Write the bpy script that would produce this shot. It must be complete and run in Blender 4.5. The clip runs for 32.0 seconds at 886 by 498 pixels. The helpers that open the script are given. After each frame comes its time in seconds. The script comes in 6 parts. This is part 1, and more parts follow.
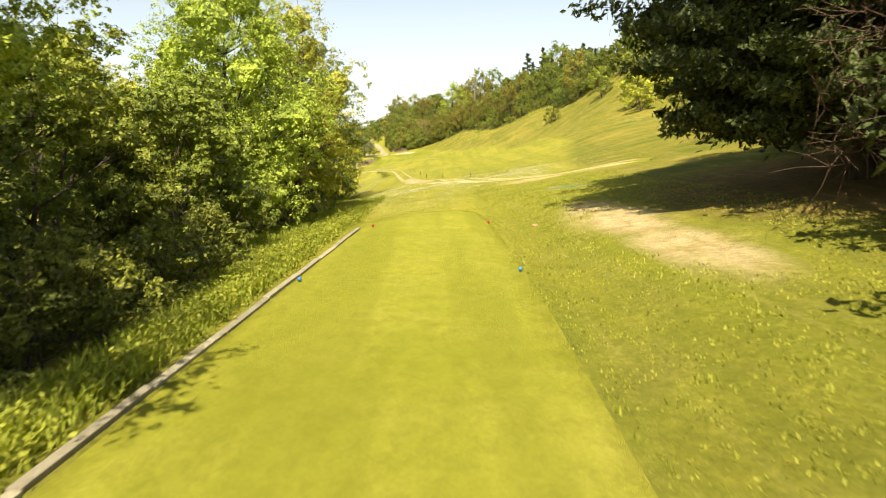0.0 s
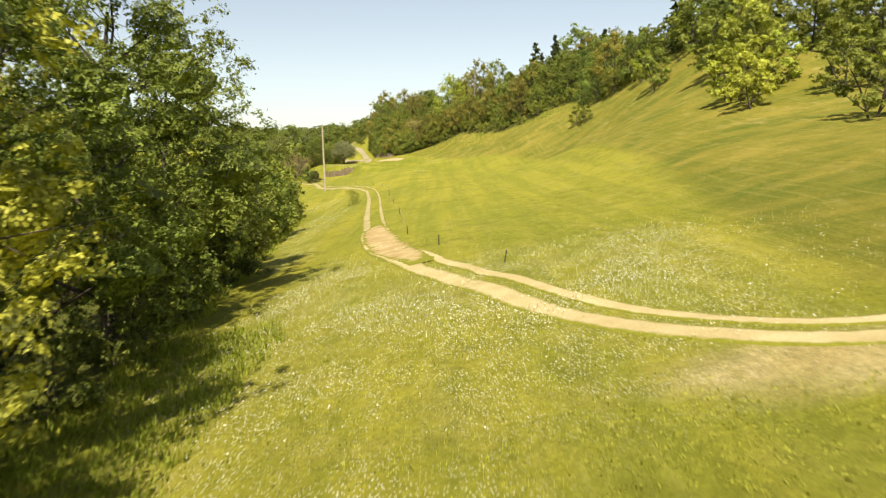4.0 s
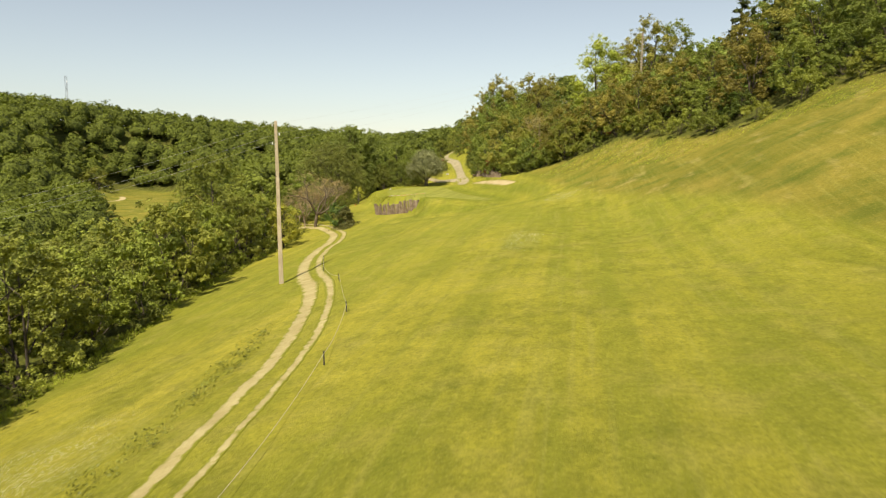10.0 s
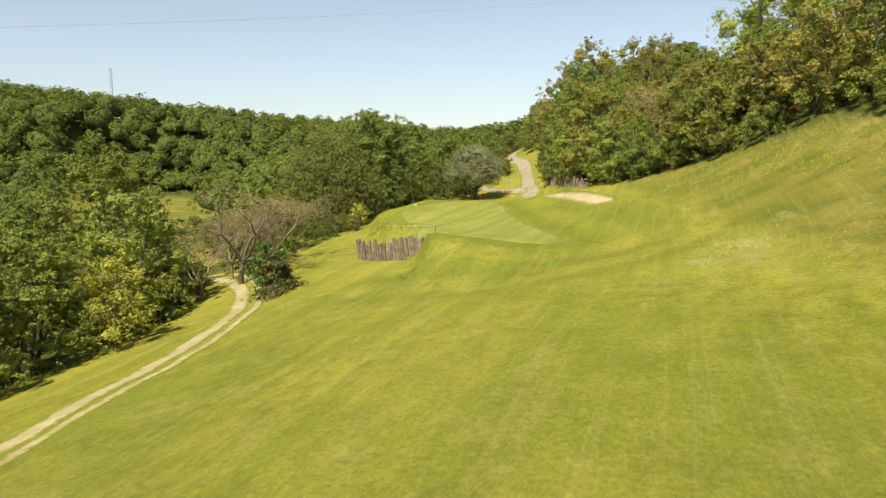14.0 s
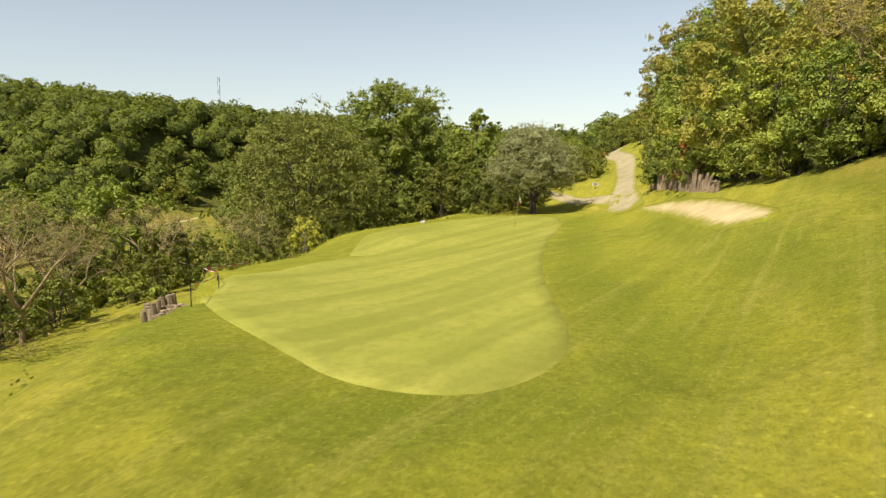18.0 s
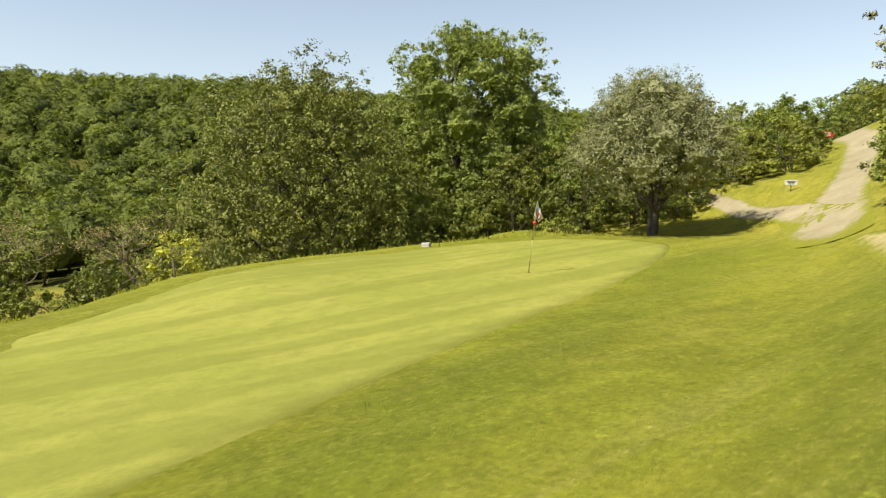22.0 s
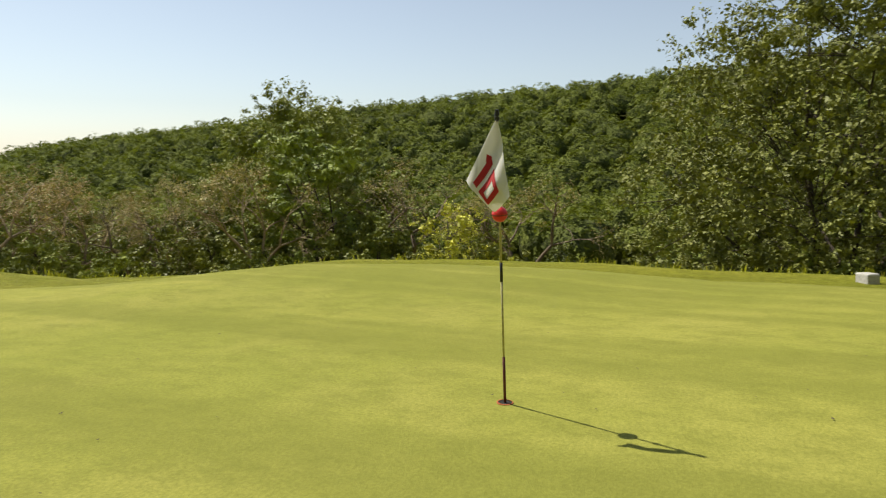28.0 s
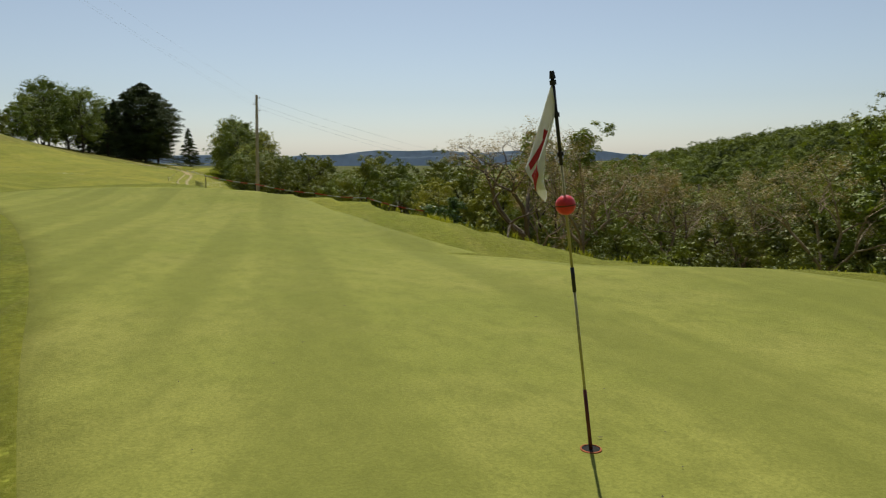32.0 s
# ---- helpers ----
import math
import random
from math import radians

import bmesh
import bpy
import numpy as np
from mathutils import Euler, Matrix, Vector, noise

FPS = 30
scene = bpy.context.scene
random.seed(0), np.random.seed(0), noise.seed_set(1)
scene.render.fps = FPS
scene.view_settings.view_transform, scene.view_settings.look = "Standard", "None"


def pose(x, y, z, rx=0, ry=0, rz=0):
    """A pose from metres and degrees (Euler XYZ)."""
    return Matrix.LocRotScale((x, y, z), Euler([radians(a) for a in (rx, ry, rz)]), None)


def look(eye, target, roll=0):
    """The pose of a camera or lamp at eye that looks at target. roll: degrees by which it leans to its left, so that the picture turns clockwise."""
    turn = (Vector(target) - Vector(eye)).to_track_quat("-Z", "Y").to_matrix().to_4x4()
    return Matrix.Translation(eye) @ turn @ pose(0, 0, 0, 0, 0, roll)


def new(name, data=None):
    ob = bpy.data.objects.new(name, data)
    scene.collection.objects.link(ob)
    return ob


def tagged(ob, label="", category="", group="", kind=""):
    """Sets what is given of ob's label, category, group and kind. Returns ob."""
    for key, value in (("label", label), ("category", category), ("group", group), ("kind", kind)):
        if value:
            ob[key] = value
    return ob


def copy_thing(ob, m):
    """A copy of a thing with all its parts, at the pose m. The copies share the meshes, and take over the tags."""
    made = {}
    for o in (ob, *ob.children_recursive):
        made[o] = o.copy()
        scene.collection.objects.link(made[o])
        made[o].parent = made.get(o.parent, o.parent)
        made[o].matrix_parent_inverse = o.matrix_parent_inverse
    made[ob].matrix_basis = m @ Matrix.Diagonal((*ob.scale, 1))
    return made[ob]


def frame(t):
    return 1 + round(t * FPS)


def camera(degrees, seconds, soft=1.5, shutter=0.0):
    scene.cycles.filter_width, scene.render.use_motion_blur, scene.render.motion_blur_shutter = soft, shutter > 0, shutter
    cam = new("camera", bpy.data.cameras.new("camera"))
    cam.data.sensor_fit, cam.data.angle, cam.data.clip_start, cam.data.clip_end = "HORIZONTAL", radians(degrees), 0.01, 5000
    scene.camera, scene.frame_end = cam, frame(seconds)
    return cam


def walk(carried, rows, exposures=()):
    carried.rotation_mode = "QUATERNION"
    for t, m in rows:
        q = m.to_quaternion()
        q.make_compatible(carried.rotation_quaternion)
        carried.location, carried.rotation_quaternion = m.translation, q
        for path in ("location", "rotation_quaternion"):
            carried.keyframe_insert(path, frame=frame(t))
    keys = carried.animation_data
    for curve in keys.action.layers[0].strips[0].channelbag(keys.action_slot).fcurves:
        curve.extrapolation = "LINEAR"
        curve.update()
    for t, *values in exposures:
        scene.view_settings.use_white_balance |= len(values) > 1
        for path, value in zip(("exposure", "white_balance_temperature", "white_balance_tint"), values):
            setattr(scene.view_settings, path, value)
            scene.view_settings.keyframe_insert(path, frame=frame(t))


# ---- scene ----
cam = camera(65.0, 32.0, soft=1.2, shutter=0.25)
PATH = [
    (0, (1.108, -2.748, -1.782), (1.102, -0.766, -2.047), -0.2),
    (0.5, (0.939, 1.612, -1.524), (0.936, 3.594, -1.789), -0.3),
    (1, (0.755, 5.967, -1.271), (0.755, 7.949, -1.536), -0.2),
    (1.5, (0.648, 10.367, -0.973), (0.653, 12.349, -1.239), 0.1),
    (2, (0.627, 14.965, -0.599), (0.635, 16.948, -0.866), 0.1),
    (2.5, (0.687, 19.874, -0.319), (0.7, 21.856, -0.587), 0.2),
    (4.5, (0.942, 42.154, 0.564), (0.954, 44.136, 0.298), -0.1),
    (5, (1.088, 48.302, 0.742), (1.095, 50.284, 0.476), -0.2),
    (5.5, (1.29, 54.877, 1.024), (1.285, 56.859, 0.758), -0.2),
    (6, (1.512, 61.743, 1.452), (1.493, 63.725, 1.186), -0.4),
    (6.5, (1.705, 68.823, 1.819), (1.674, 70.805, 1.552), -0.3),
    (7, (1.825, 75.95, 2.132), (1.772, 77.931, 1.867), -0.2),
    (7.5, (1.891, 83.077, 2.407), (1.805, 85.058, 2.141), -0.1),
    (8, (1.89, 90.229, 2.605), (1.757, 92.207, 2.343), -0.1),
    (8.5, (1.782, 97.309, 2.711), (1.594, 99.283, 2.451), -0.2),
    (9, (1.594, 104.135, 2.716), (1.345, 106.102, 2.459), 0.0),
    (9.5, (1.335, 110.724, 2.878), (1.023, 112.683, 2.622), 0.2),
    (10, (1.253, 117.183, 3.055), (0.88, 119.131, 2.799), 0.4),
    (10.5, (1.16, 123.526, 3.291), (0.726, 125.461, 3.031), 0.5),
    (11, (0.867, 129.814, 3.572), (0.377, 131.736, 3.308), 0.5),
    (11.5, (0.376, 136.103, 3.814), (-0.164, 138.011, 3.547), 0.5),
    (12, (-0.301, 142.195, 3.858), (-0.873, 144.093, 3.589), 0.4),
    (12.5, (-1.086, 148.142, 3.826), (-1.682, 150.032, 3.556), 0.3),
    (13, (-1.927, 153.653, 3.704), (-2.533, 155.54, 3.437), 0.4),
    (13.5, (-2.62, 158.764, 3.538), (-3.234, 160.649, 3.272), 0.3),
    (15.5, (-3.348, 178.943, 2.382), (-4.084, 180.786, 2.138), -0.5),
    (16, (-3.711, 183.58, 2.131), (-4.508, 185.4, 1.895), -0.6),
    (16.5, (-4.238, 187.912, 1.919), (-5.09, 189.706, 1.689), -0.7),
    (17, (-4.811, 191.969, 1.699), (-5.718, 193.737, 1.47), -0.6),
    (17.5, (-5.337, 195.746, 1.385), (-6.296, 197.487, 1.163), -0.5),
    (18, (-5.786, 199.192, 1.059), (-6.788, 200.908, 0.841), -0.1),
    (18.5, (-6.208, 202.37, 0.909), (-7.249, 204.064, 0.691), 0.0),
    (19, (-6.616, 205.41, 0.877), (-7.703, 207.074, 0.657), -0.0),
    (19.5, (-7.13, 208.578, 0.814), (-8.264, 210.21, 0.591), 0.3),
    (20, (-7.796, 211.871, 0.81), (-8.982, 213.466, 0.585), 0.2),
    (20.5, (-8.45, 215.163, 0.796), (-9.705, 216.703, 0.57), -0.2),
    (21, (-9.122, 218.45, 0.699), (-10.464, 219.916, 0.478), -0.1),
    (21.5, (-9.804, 221.561, 0.641), (-11.237, 222.939, 0.421), -0.3),
    (22, (-10.355, 224.47, 0.526), (-11.873, 225.752, 0.303), 0.2),
    (22.5, (-10.975, 227.076, 0.432), (-12.572, 228.259, 0.21), 0.2),
    (23, (-11.778, 229.383, 0.438), (-13.444, 230.467, 0.21), 0.1),
    (23.5, (-12.774, 231.468, 0.442), (-14.507, 232.44, 0.21), 0.0),
    (24, (-13.736, 233.174, 0.293), (-15.548, 233.992, 0.07), -0.1),
    (24.5, (-14.628, 234.617, 0.198), (-16.512, 235.25, -0.029), -0.2),
    (26.5, (-17.47, 238.64, -0.274), (-19.451, 238.503, -0.506), 0.0),
    (27, (-18.066, 239.418, -0.376), (-20.018, 239.052, -0.615), 0.0),
    (27.5, (-18.622, 240.074, -0.475), (-20.517, 239.486, -0.726), 0.2),
    (28, (-19.069, 240.742, -0.549), (-20.873, 239.918, -0.803), 0.2),
    (28.5, (-19.606, 241.273, -0.571), (-21.293, 240.231, -0.831), -0.1),
    (29, (-20.081, 241.663, -0.599), (-21.63, 240.425, -0.86), -0.0),
    (29.5, (-20.524, 241.97, -0.639), (-21.908, 240.549, -0.899), -0.2),
    (30, (-20.886, 242.197, -0.652), (-22.101, 240.63, -0.917), -0.3),
    (30.5, (-21.242, 242.386, -0.677), (-22.262, 240.686, -0.941), -0.2),
    (31, (-21.556, 242.532, -0.684), (-22.386, 240.732, -0.95), -0.2),
    (31.5, (-21.844, 242.612, -0.666), (-22.489, 240.738, -0.934), -0.3),
    (32, (-22.121, 242.644, -0.648), (-22.576, 240.715, -0.917), -0.2),
]
walk(cam, [(t, look(eye, target, roll)) for t, eye, target, roll in PATH],
     exposures=[(0, 1.03, 7300, 8), (2, 0.84, 6350, 8), (5, 0.66, 7250, 8), (9, 0.5, 7300, 8), (12.5, 0.53, 6280, 8), (17, 0.65, 7050, 8), (19.5, 0.66, 7150, 8), (21, 0.70, 6550, 8), (24, 0.77, 6500, 8), (26.5, 0.58, 6750, 8), (28, 0.35, 6500, 8), (30, -0.03, 6150, 7), (32, -0.27, 6050, 7)])

# ---- sky and sun ----
TO_SUN = Vector((-0.178, -0.939, 1.354)).normalized()
world = bpy.data.worlds.new("sky")
scene.world = world
world.use_nodes = True
wn = world.node_tree.nodes
sky = wn.new("ShaderNodeTexSky")
sky.sky_type = "NISHITA"
sky.sun_disc = False
sky.sun_elevation = math.asin(TO_SUN.z)
sky.sun_rotation = math.atan2(TO_SUN.x, TO_SUN.y)
sky.air_density, sky.dust_density, sky.ozone_density = 1.0, 0.5, 1.3
wn["Background"].inputs["Strength"].default_value = 0.094
pale = wn.new("ShaderNodeHueSaturation")
pale.inputs["Saturation"].default_value = 0.64
world.node_tree.links.new(sky.outputs["Color"], pale.inputs["Color"])
world.node_tree.links.new(pale.outputs["Color"], wn["Background"].inputs["Color"])
sun = new("sun", bpy.data.lights.new("sun", "SUN"))
sun.data.energy, sun.data.angle, sun.data.color = 4.9, radians(0.53), (1.0, 0.93, 0.80)
sun.matrix_world = look(TO_SUN * 300, (0, 0, 0))

rng = np.random.default_rng(7)


# ---- materials ----
def shader(name):
    m = bpy.data.materials.new(name)
    m.use_nodes = True
    return m, m.node_tree.nodes, m.node_tree.links, m.node_tree.nodes["Principled BSDF"]


def colour_mix(n, l, a, b, fac, blend="MIX"):
    """A colour mixing node; a, b and fac are sockets or values."""
    node = n.new("ShaderNodeMix")
    node.data_type, node.blend_type = "RGBA", blend
    for socket, value in ((node.inputs[6], a), (node.inputs[7], b), (node.inputs[0], fac)):
        if isinstance(value, bpy.types.NodeSocket):
            l.new(value, socket)
        else:
            socket.default_value = (*value, 1) if isinstance(value, tuple) else value
    return node.outputs[2]


def noise_value(n, l, where, scale, detail=4, low=0.35, high=0.65, rough=0.6):
    tex = n.new("ShaderNodeTexNoise")
    tex.inputs["Scale"].default_value, tex.inputs["Detail"].default_value = scale, detail
    tex.inputs["Roughness"].default_value = rough
    l.new(where, tex.inputs["Vector"])
    ramp = n.new("ShaderNodeMapRange")
    ramp.inputs[1].default_value, ramp.inputs[2].default_value = low, high
    l.new(tex.outputs[0], ramp.inputs[0])
    return ramp.outputs[0]


def stretched(n, l, where, scale, turn=0.0):
    node = n.new("ShaderNodeMapping")
    node.inputs["Scale"].default_value = scale
    node.inputs["Rotation"].default_value = (0, 0, radians(turn))
    l.new(where, node.inputs["Vector"])
    return node.outputs[0]


def bump(n, l, bsdf, value, strength, distance=0.02):
    node = n.new("ShaderNodeBump")
    node.inputs["Strength"].default_value, node.inputs["Distance"].default_value = strength, distance
    l.new(value, node.inputs["Height"])
    l.new(node.outputs[0], bsdf.inputs["Normal"])


def worn(name, dark, light, grass=(0.25, 0.25, 0.030), fray=1.0):
    """Bare ground that frays into grass towards its rim."""
    m, n, l, b = shader(name)
    where = n.new("ShaderNodeNewGeometry").outputs["Position"]
    c = colour_mix(n, l, dark, light, noise_value(n, l, where, 0.7, 6))
    grit = noise_value(n, l, where, 12, 6, 0.25, 0.75, 0.7)
    c = colour_mix(n, l, c, tuple(0.6 * v for v in dark), colour_mix(n, l, (0, 0, 0), (0.6,) * 3, grit))
    rim = n.new("ShaderNodeAttribute")
    rim.attribute_name = "rim"
    total = n.new("ShaderNodeMath")
    total.operation = "ADD"
    l.new(rim.outputs["Fac"], total.inputs[0])
    uneven = n.new("ShaderNodeMapRange")
    uneven.inputs[3].default_value, uneven.inputs[4].default_value = 0.5 - 0.5 * fray, 0.5 + 0.5 * fray
    l.new(noise_value(n, l, where, 2.2, 6, 0.3, 0.7, 0.65), uneven.inputs[0])
    l.new(uneven.outputs[0], total.inputs[1])
    over = n.new("ShaderNodeMapRange")
    over.inputs[1].default_value, over.inputs[2].default_value = 0.95, 1.35
    l.new(total.outputs[0], over.inputs[0])
    blades = colour_mix(n, l, grass, tuple(0.5 * v for v in grass), noise_value(n, l, where, 9, 8, 0.25, 0.75, 0.75))
    c = colour_mix(n, l, c, blades, over.outputs[0])
    l.new(c, b.inputs["Base Color"])
    b.inputs["Roughness"].default_value = 0.95
    b.inputs["Specular IOR Level"].default_value = 0.1
    bump(n, l, b, grit, 0.6, 0.04)
    return m


def plain(name, dark, light, scale=3.0, fine=40.0, rough=0.8, relief=0.3, metal=0.0, random_by="object", depth=0.01):
    """A material of two tones with coarse and fine variation."""
    m, n, l, b = shader(name)
    where = n.new("ShaderNodeNewGeometry").outputs["Position"]
    c = colour_mix(n, l, dark, light, noise_value(n, l, where, scale))
    shade = noise_value(n, l, where, fine, 3, 0.2, 0.8)
    c = colour_mix(n, l, c, tuple(0.65 * v for v in dark), shade)
    info = n.new("ShaderNodeObjectInfo")
    tint = n.new("ShaderNodeMapRange")
    tint.inputs[3].default_value, tint.inputs[4].default_value = 0.75, 1.15
    l.new(info.outputs["Random"], tint.inputs[0])
    grey = n.new("ShaderNodeCombineColor")
    for k in range(3):
        l.new(tint.outputs[0], grey.inputs[k])
    c = colour_mix(n, l, c, grey.outputs[0], 1.0, "MULTIPLY")
    l.new(c, b.inputs["Base Color"])
    b.inputs["Roughness"].default_value, b.inputs["Metallic"].default_value = rough, metal
    if relief:
        bump(n, l, b, shade, relief, depth)
    return m


def leaf_material(name, dark, light, glow=0.17, rough=0.55, odd=None, cell=14.0, gap=0.53, mass=0.45, vary=1.0, spread=1.0):
    """Sprays of leaves: each spray and each leaf its own tone, gaps between leaves, some light coming through."""
    m, n, l, b = shader(name)
    dark, light = tuple(0.68 * v for v in dark), tuple(1.12 * v for v in light)
    geo = n.new("ShaderNodeNewGeometry")
    info = n.new("ShaderNodeObjectInfo")
    own = n.new("ShaderNodeMapRange")
    own.inputs[3].default_value, own.inputs[4].default_value = 0.5 - 0.5 * spread, 0.5 + 0.5 * spread
    l.new(geo.outputs["Random Per Island"], own.inputs[0])
    c = colour_mix(n, l, dark, light, own.outputs[0])
    clump = noise_value(n, l, geo.outputs["Position"], mass, 3)
    c = colour_mix(n, l, c, tuple(v * 1.25 for v in light), clump, "MIX")
    back = n.new("ShaderNodeMapRange")
    back.inputs[3].default_value, back.inputs[4].default_value = 0.0, 0.32 * vary
    l.new(info.outputs["Random"], back.inputs[0])
    c = colour_mix(n, l, c, odd or tuple(v * 0.65 for v in dark), back.outputs[0])
    cells = n.new("ShaderNodeTexVoronoi")
    cells.inputs["Scale"].default_value = cell
    l.new(geo.outputs["Position"], cells.inputs["Vector"])
    tone = n.new("ShaderNodeSeparateColor")
    l.new(cells.outputs["Color"], tone.inputs[0])
    c = colour_mix(n, l, c, tuple(min(1, v * 1.5) for v in light), colour_mix(n, l, (0, 0, 0), (0.42,) * 3, tone.outputs[0]))
    # no two plants have quite the same green
    shift = n.new("ShaderNodeHueSaturation")
    for k, (lo, hi) in ((0, (0.5 - 0.018 * vary, 0.5 + 0.012 * vary)), (2, (1 - 0.18 * vary, 1 + 0.22 * vary))):
        reach = n.new("ShaderNodeMapRange")
        reach.inputs[3].default_value, reach.inputs[4].default_value = lo, hi
        if k:
            again = n.new("ShaderNodeMath")
            again.operation = "PINGPONG"
            again.inputs[1].default_value = 0.13
            l.new(info.outputs["Random"], again.inputs[0])
            reach.inputs[2].default_value = 0.13
            l.new(again.outputs[0], reach.inputs[0])
        else:
            l.new(info.outputs["Random"], reach.inputs[0])
        l.new(reach.outputs[0], shift.inputs[k])
    l.new(c, shift.inputs["Color"])
    c = shift.outputs["Color"]
    l.new(c, b.inputs["Base Color"])
    b.inputs["Roughness"].default_value = rough
    b.inputs["Specular IOR Level"].default_value = 0.3
    # every leaf of a spray faces its own way
    tilt = n.new("ShaderNodeVectorMath")
    tilt.operation = "MULTIPLY_ADD"
    tilt.inputs[1].default_value, tilt.inputs[2].default_value = (1.7,) * 3, (-0.85,) * 3
    l.new(cells.outputs["Color"], tilt.inputs[0])
    facing = n.new("ShaderNodeVectorMath")
    l.new(tilt.outputs[0], facing.inputs[0])
    l.new(geo.outputs["Normal"], facing.inputs[1])
    level = n.new("ShaderNodeVectorMath")
    level.operation = "NORMALIZE"
    l.new(facing.outputs[0], level.inputs[0])
    l.new(level.outputs[0], b.inputs["Normal"])
    thin = n.new("ShaderNodeBsdfTranslucent")
    l.new(level.outputs[0], thin.inputs["Normal"])
    warm = colour_mix(n, l, c, (1.0, 1.0, 0.35), 1.0, "MULTIPLY")
    l.new(warm, thin.inputs["Color"])
    both = n.new("ShaderNodeMixShader")
    both.inputs[0].default_value = glow
    l.new(b.outputs[0], both.inputs[1])
    l.new(thin.outputs[0], both.inputs[2])
    surface = both.outputs[0]
    if gap:
        between = n.new("ShaderNodeMath")
        between.operation = "GREATER_THAN"
        between.inputs[1].default_value = gap
        l.new(cells.outputs["Distance"], between.inputs[0])
        cut = n.new("ShaderNodeMixShader")
        l.new(between.outputs[0], cut.inputs[0])
        l.new(surface, cut.inputs[1])
        l.new(n.new("ShaderNodeBsdfTransparent").outputs[0], cut.inputs[2])
        surface = cut.outputs[0]
    l.new(surface, n["Material Output"].inputs["Surface"])
    return m


def cloth_material(name, colour):
    m, n, l, b = shader(name)
    b.inputs["Base Color"].default_value = (*colour, 1)
    b.inputs["Roughness"].default_value = 0.85
    weave = noise_value(n, l, n.new("ShaderNodeNewGeometry").outputs["Position"], 260, 2, 0.3, 0.7)
    bump(n, l, b, weave, 0.15, 0.002)
    thin = n.new("ShaderNodeBsdfTranslucent")
    thin.inputs["Color"].default_value = (*colour, 1)
    both = n.new("ShaderNodeMixShader")
    both.inputs[0].default_value = 0.35
    l.new(b.outputs[0], both.inputs[1])
    l.new(thin.outputs[0], both.inputs[2])
    l.new(both.outputs[0], n["Material Output"].inputs["Surface"])
    return m


def turf_material(name, dark, light, dry, stripe=0.0, turn=0.0, dry_share=0.35, fine=(60, 60, 60), relief=0.5):
    """Mown grass: mowing lines, patches of dry growth, fine blades."""
    m, n, l, b = shader(name)
    where = n.new("ShaderNodeNewGeometry").outputs["Position"]
    c = colour_mix(n, l, dark, light, noise_value(n, l, where, 0.22, 5))
    c = colour_mix(n, l, c, dry, colour_mix(n, l, (0, 0, 0), (dry_share,) * 3, noise_value(n, l, where, 0.6, 6, 0.45, 0.7)))
    if stripe:
        lines = noise_value(n, l, stretched(n, l, where, (0.75, 0.03, 0.05), turn), 1.0, 2, 0.44, 0.56)
        c = colour_mix(n, l, c, tuple(v * (1 - stripe) for v in dark), colour_mix(n, l, (0, 0, 0), (0.6,) * 3, lines))
    mottle = noise_value(n, l, stretched(n, l, where, (3.2, 2.0, 3.0), turn), 1.0, 9, 0.44, 0.64, 0.78)
    c = colour_mix(n, l, c, tuple(v * 0.62 for v in dark), colour_mix(n, l, (0, 0, 0), (0.55,) * 3, mottle))
    blades = noise_value(n, l, stretched(n, l, where, fine), 1.0, 6, 0.36, 0.64, 0.7)
    c = colour_mix(n, l, c, tuple(v * 0.55 for v in dark), colour_mix(n, l, (0, 0, 0), (0.55,) * 3, blades))
    l.new(c, b.inputs["Base Color"])
    b.inputs["Roughness"].default_value = 0.85
    b.inputs["Specular IOR Level"].default_value = 0.04
    bump(n, l, b, blades, relief, 0.04)
    return m


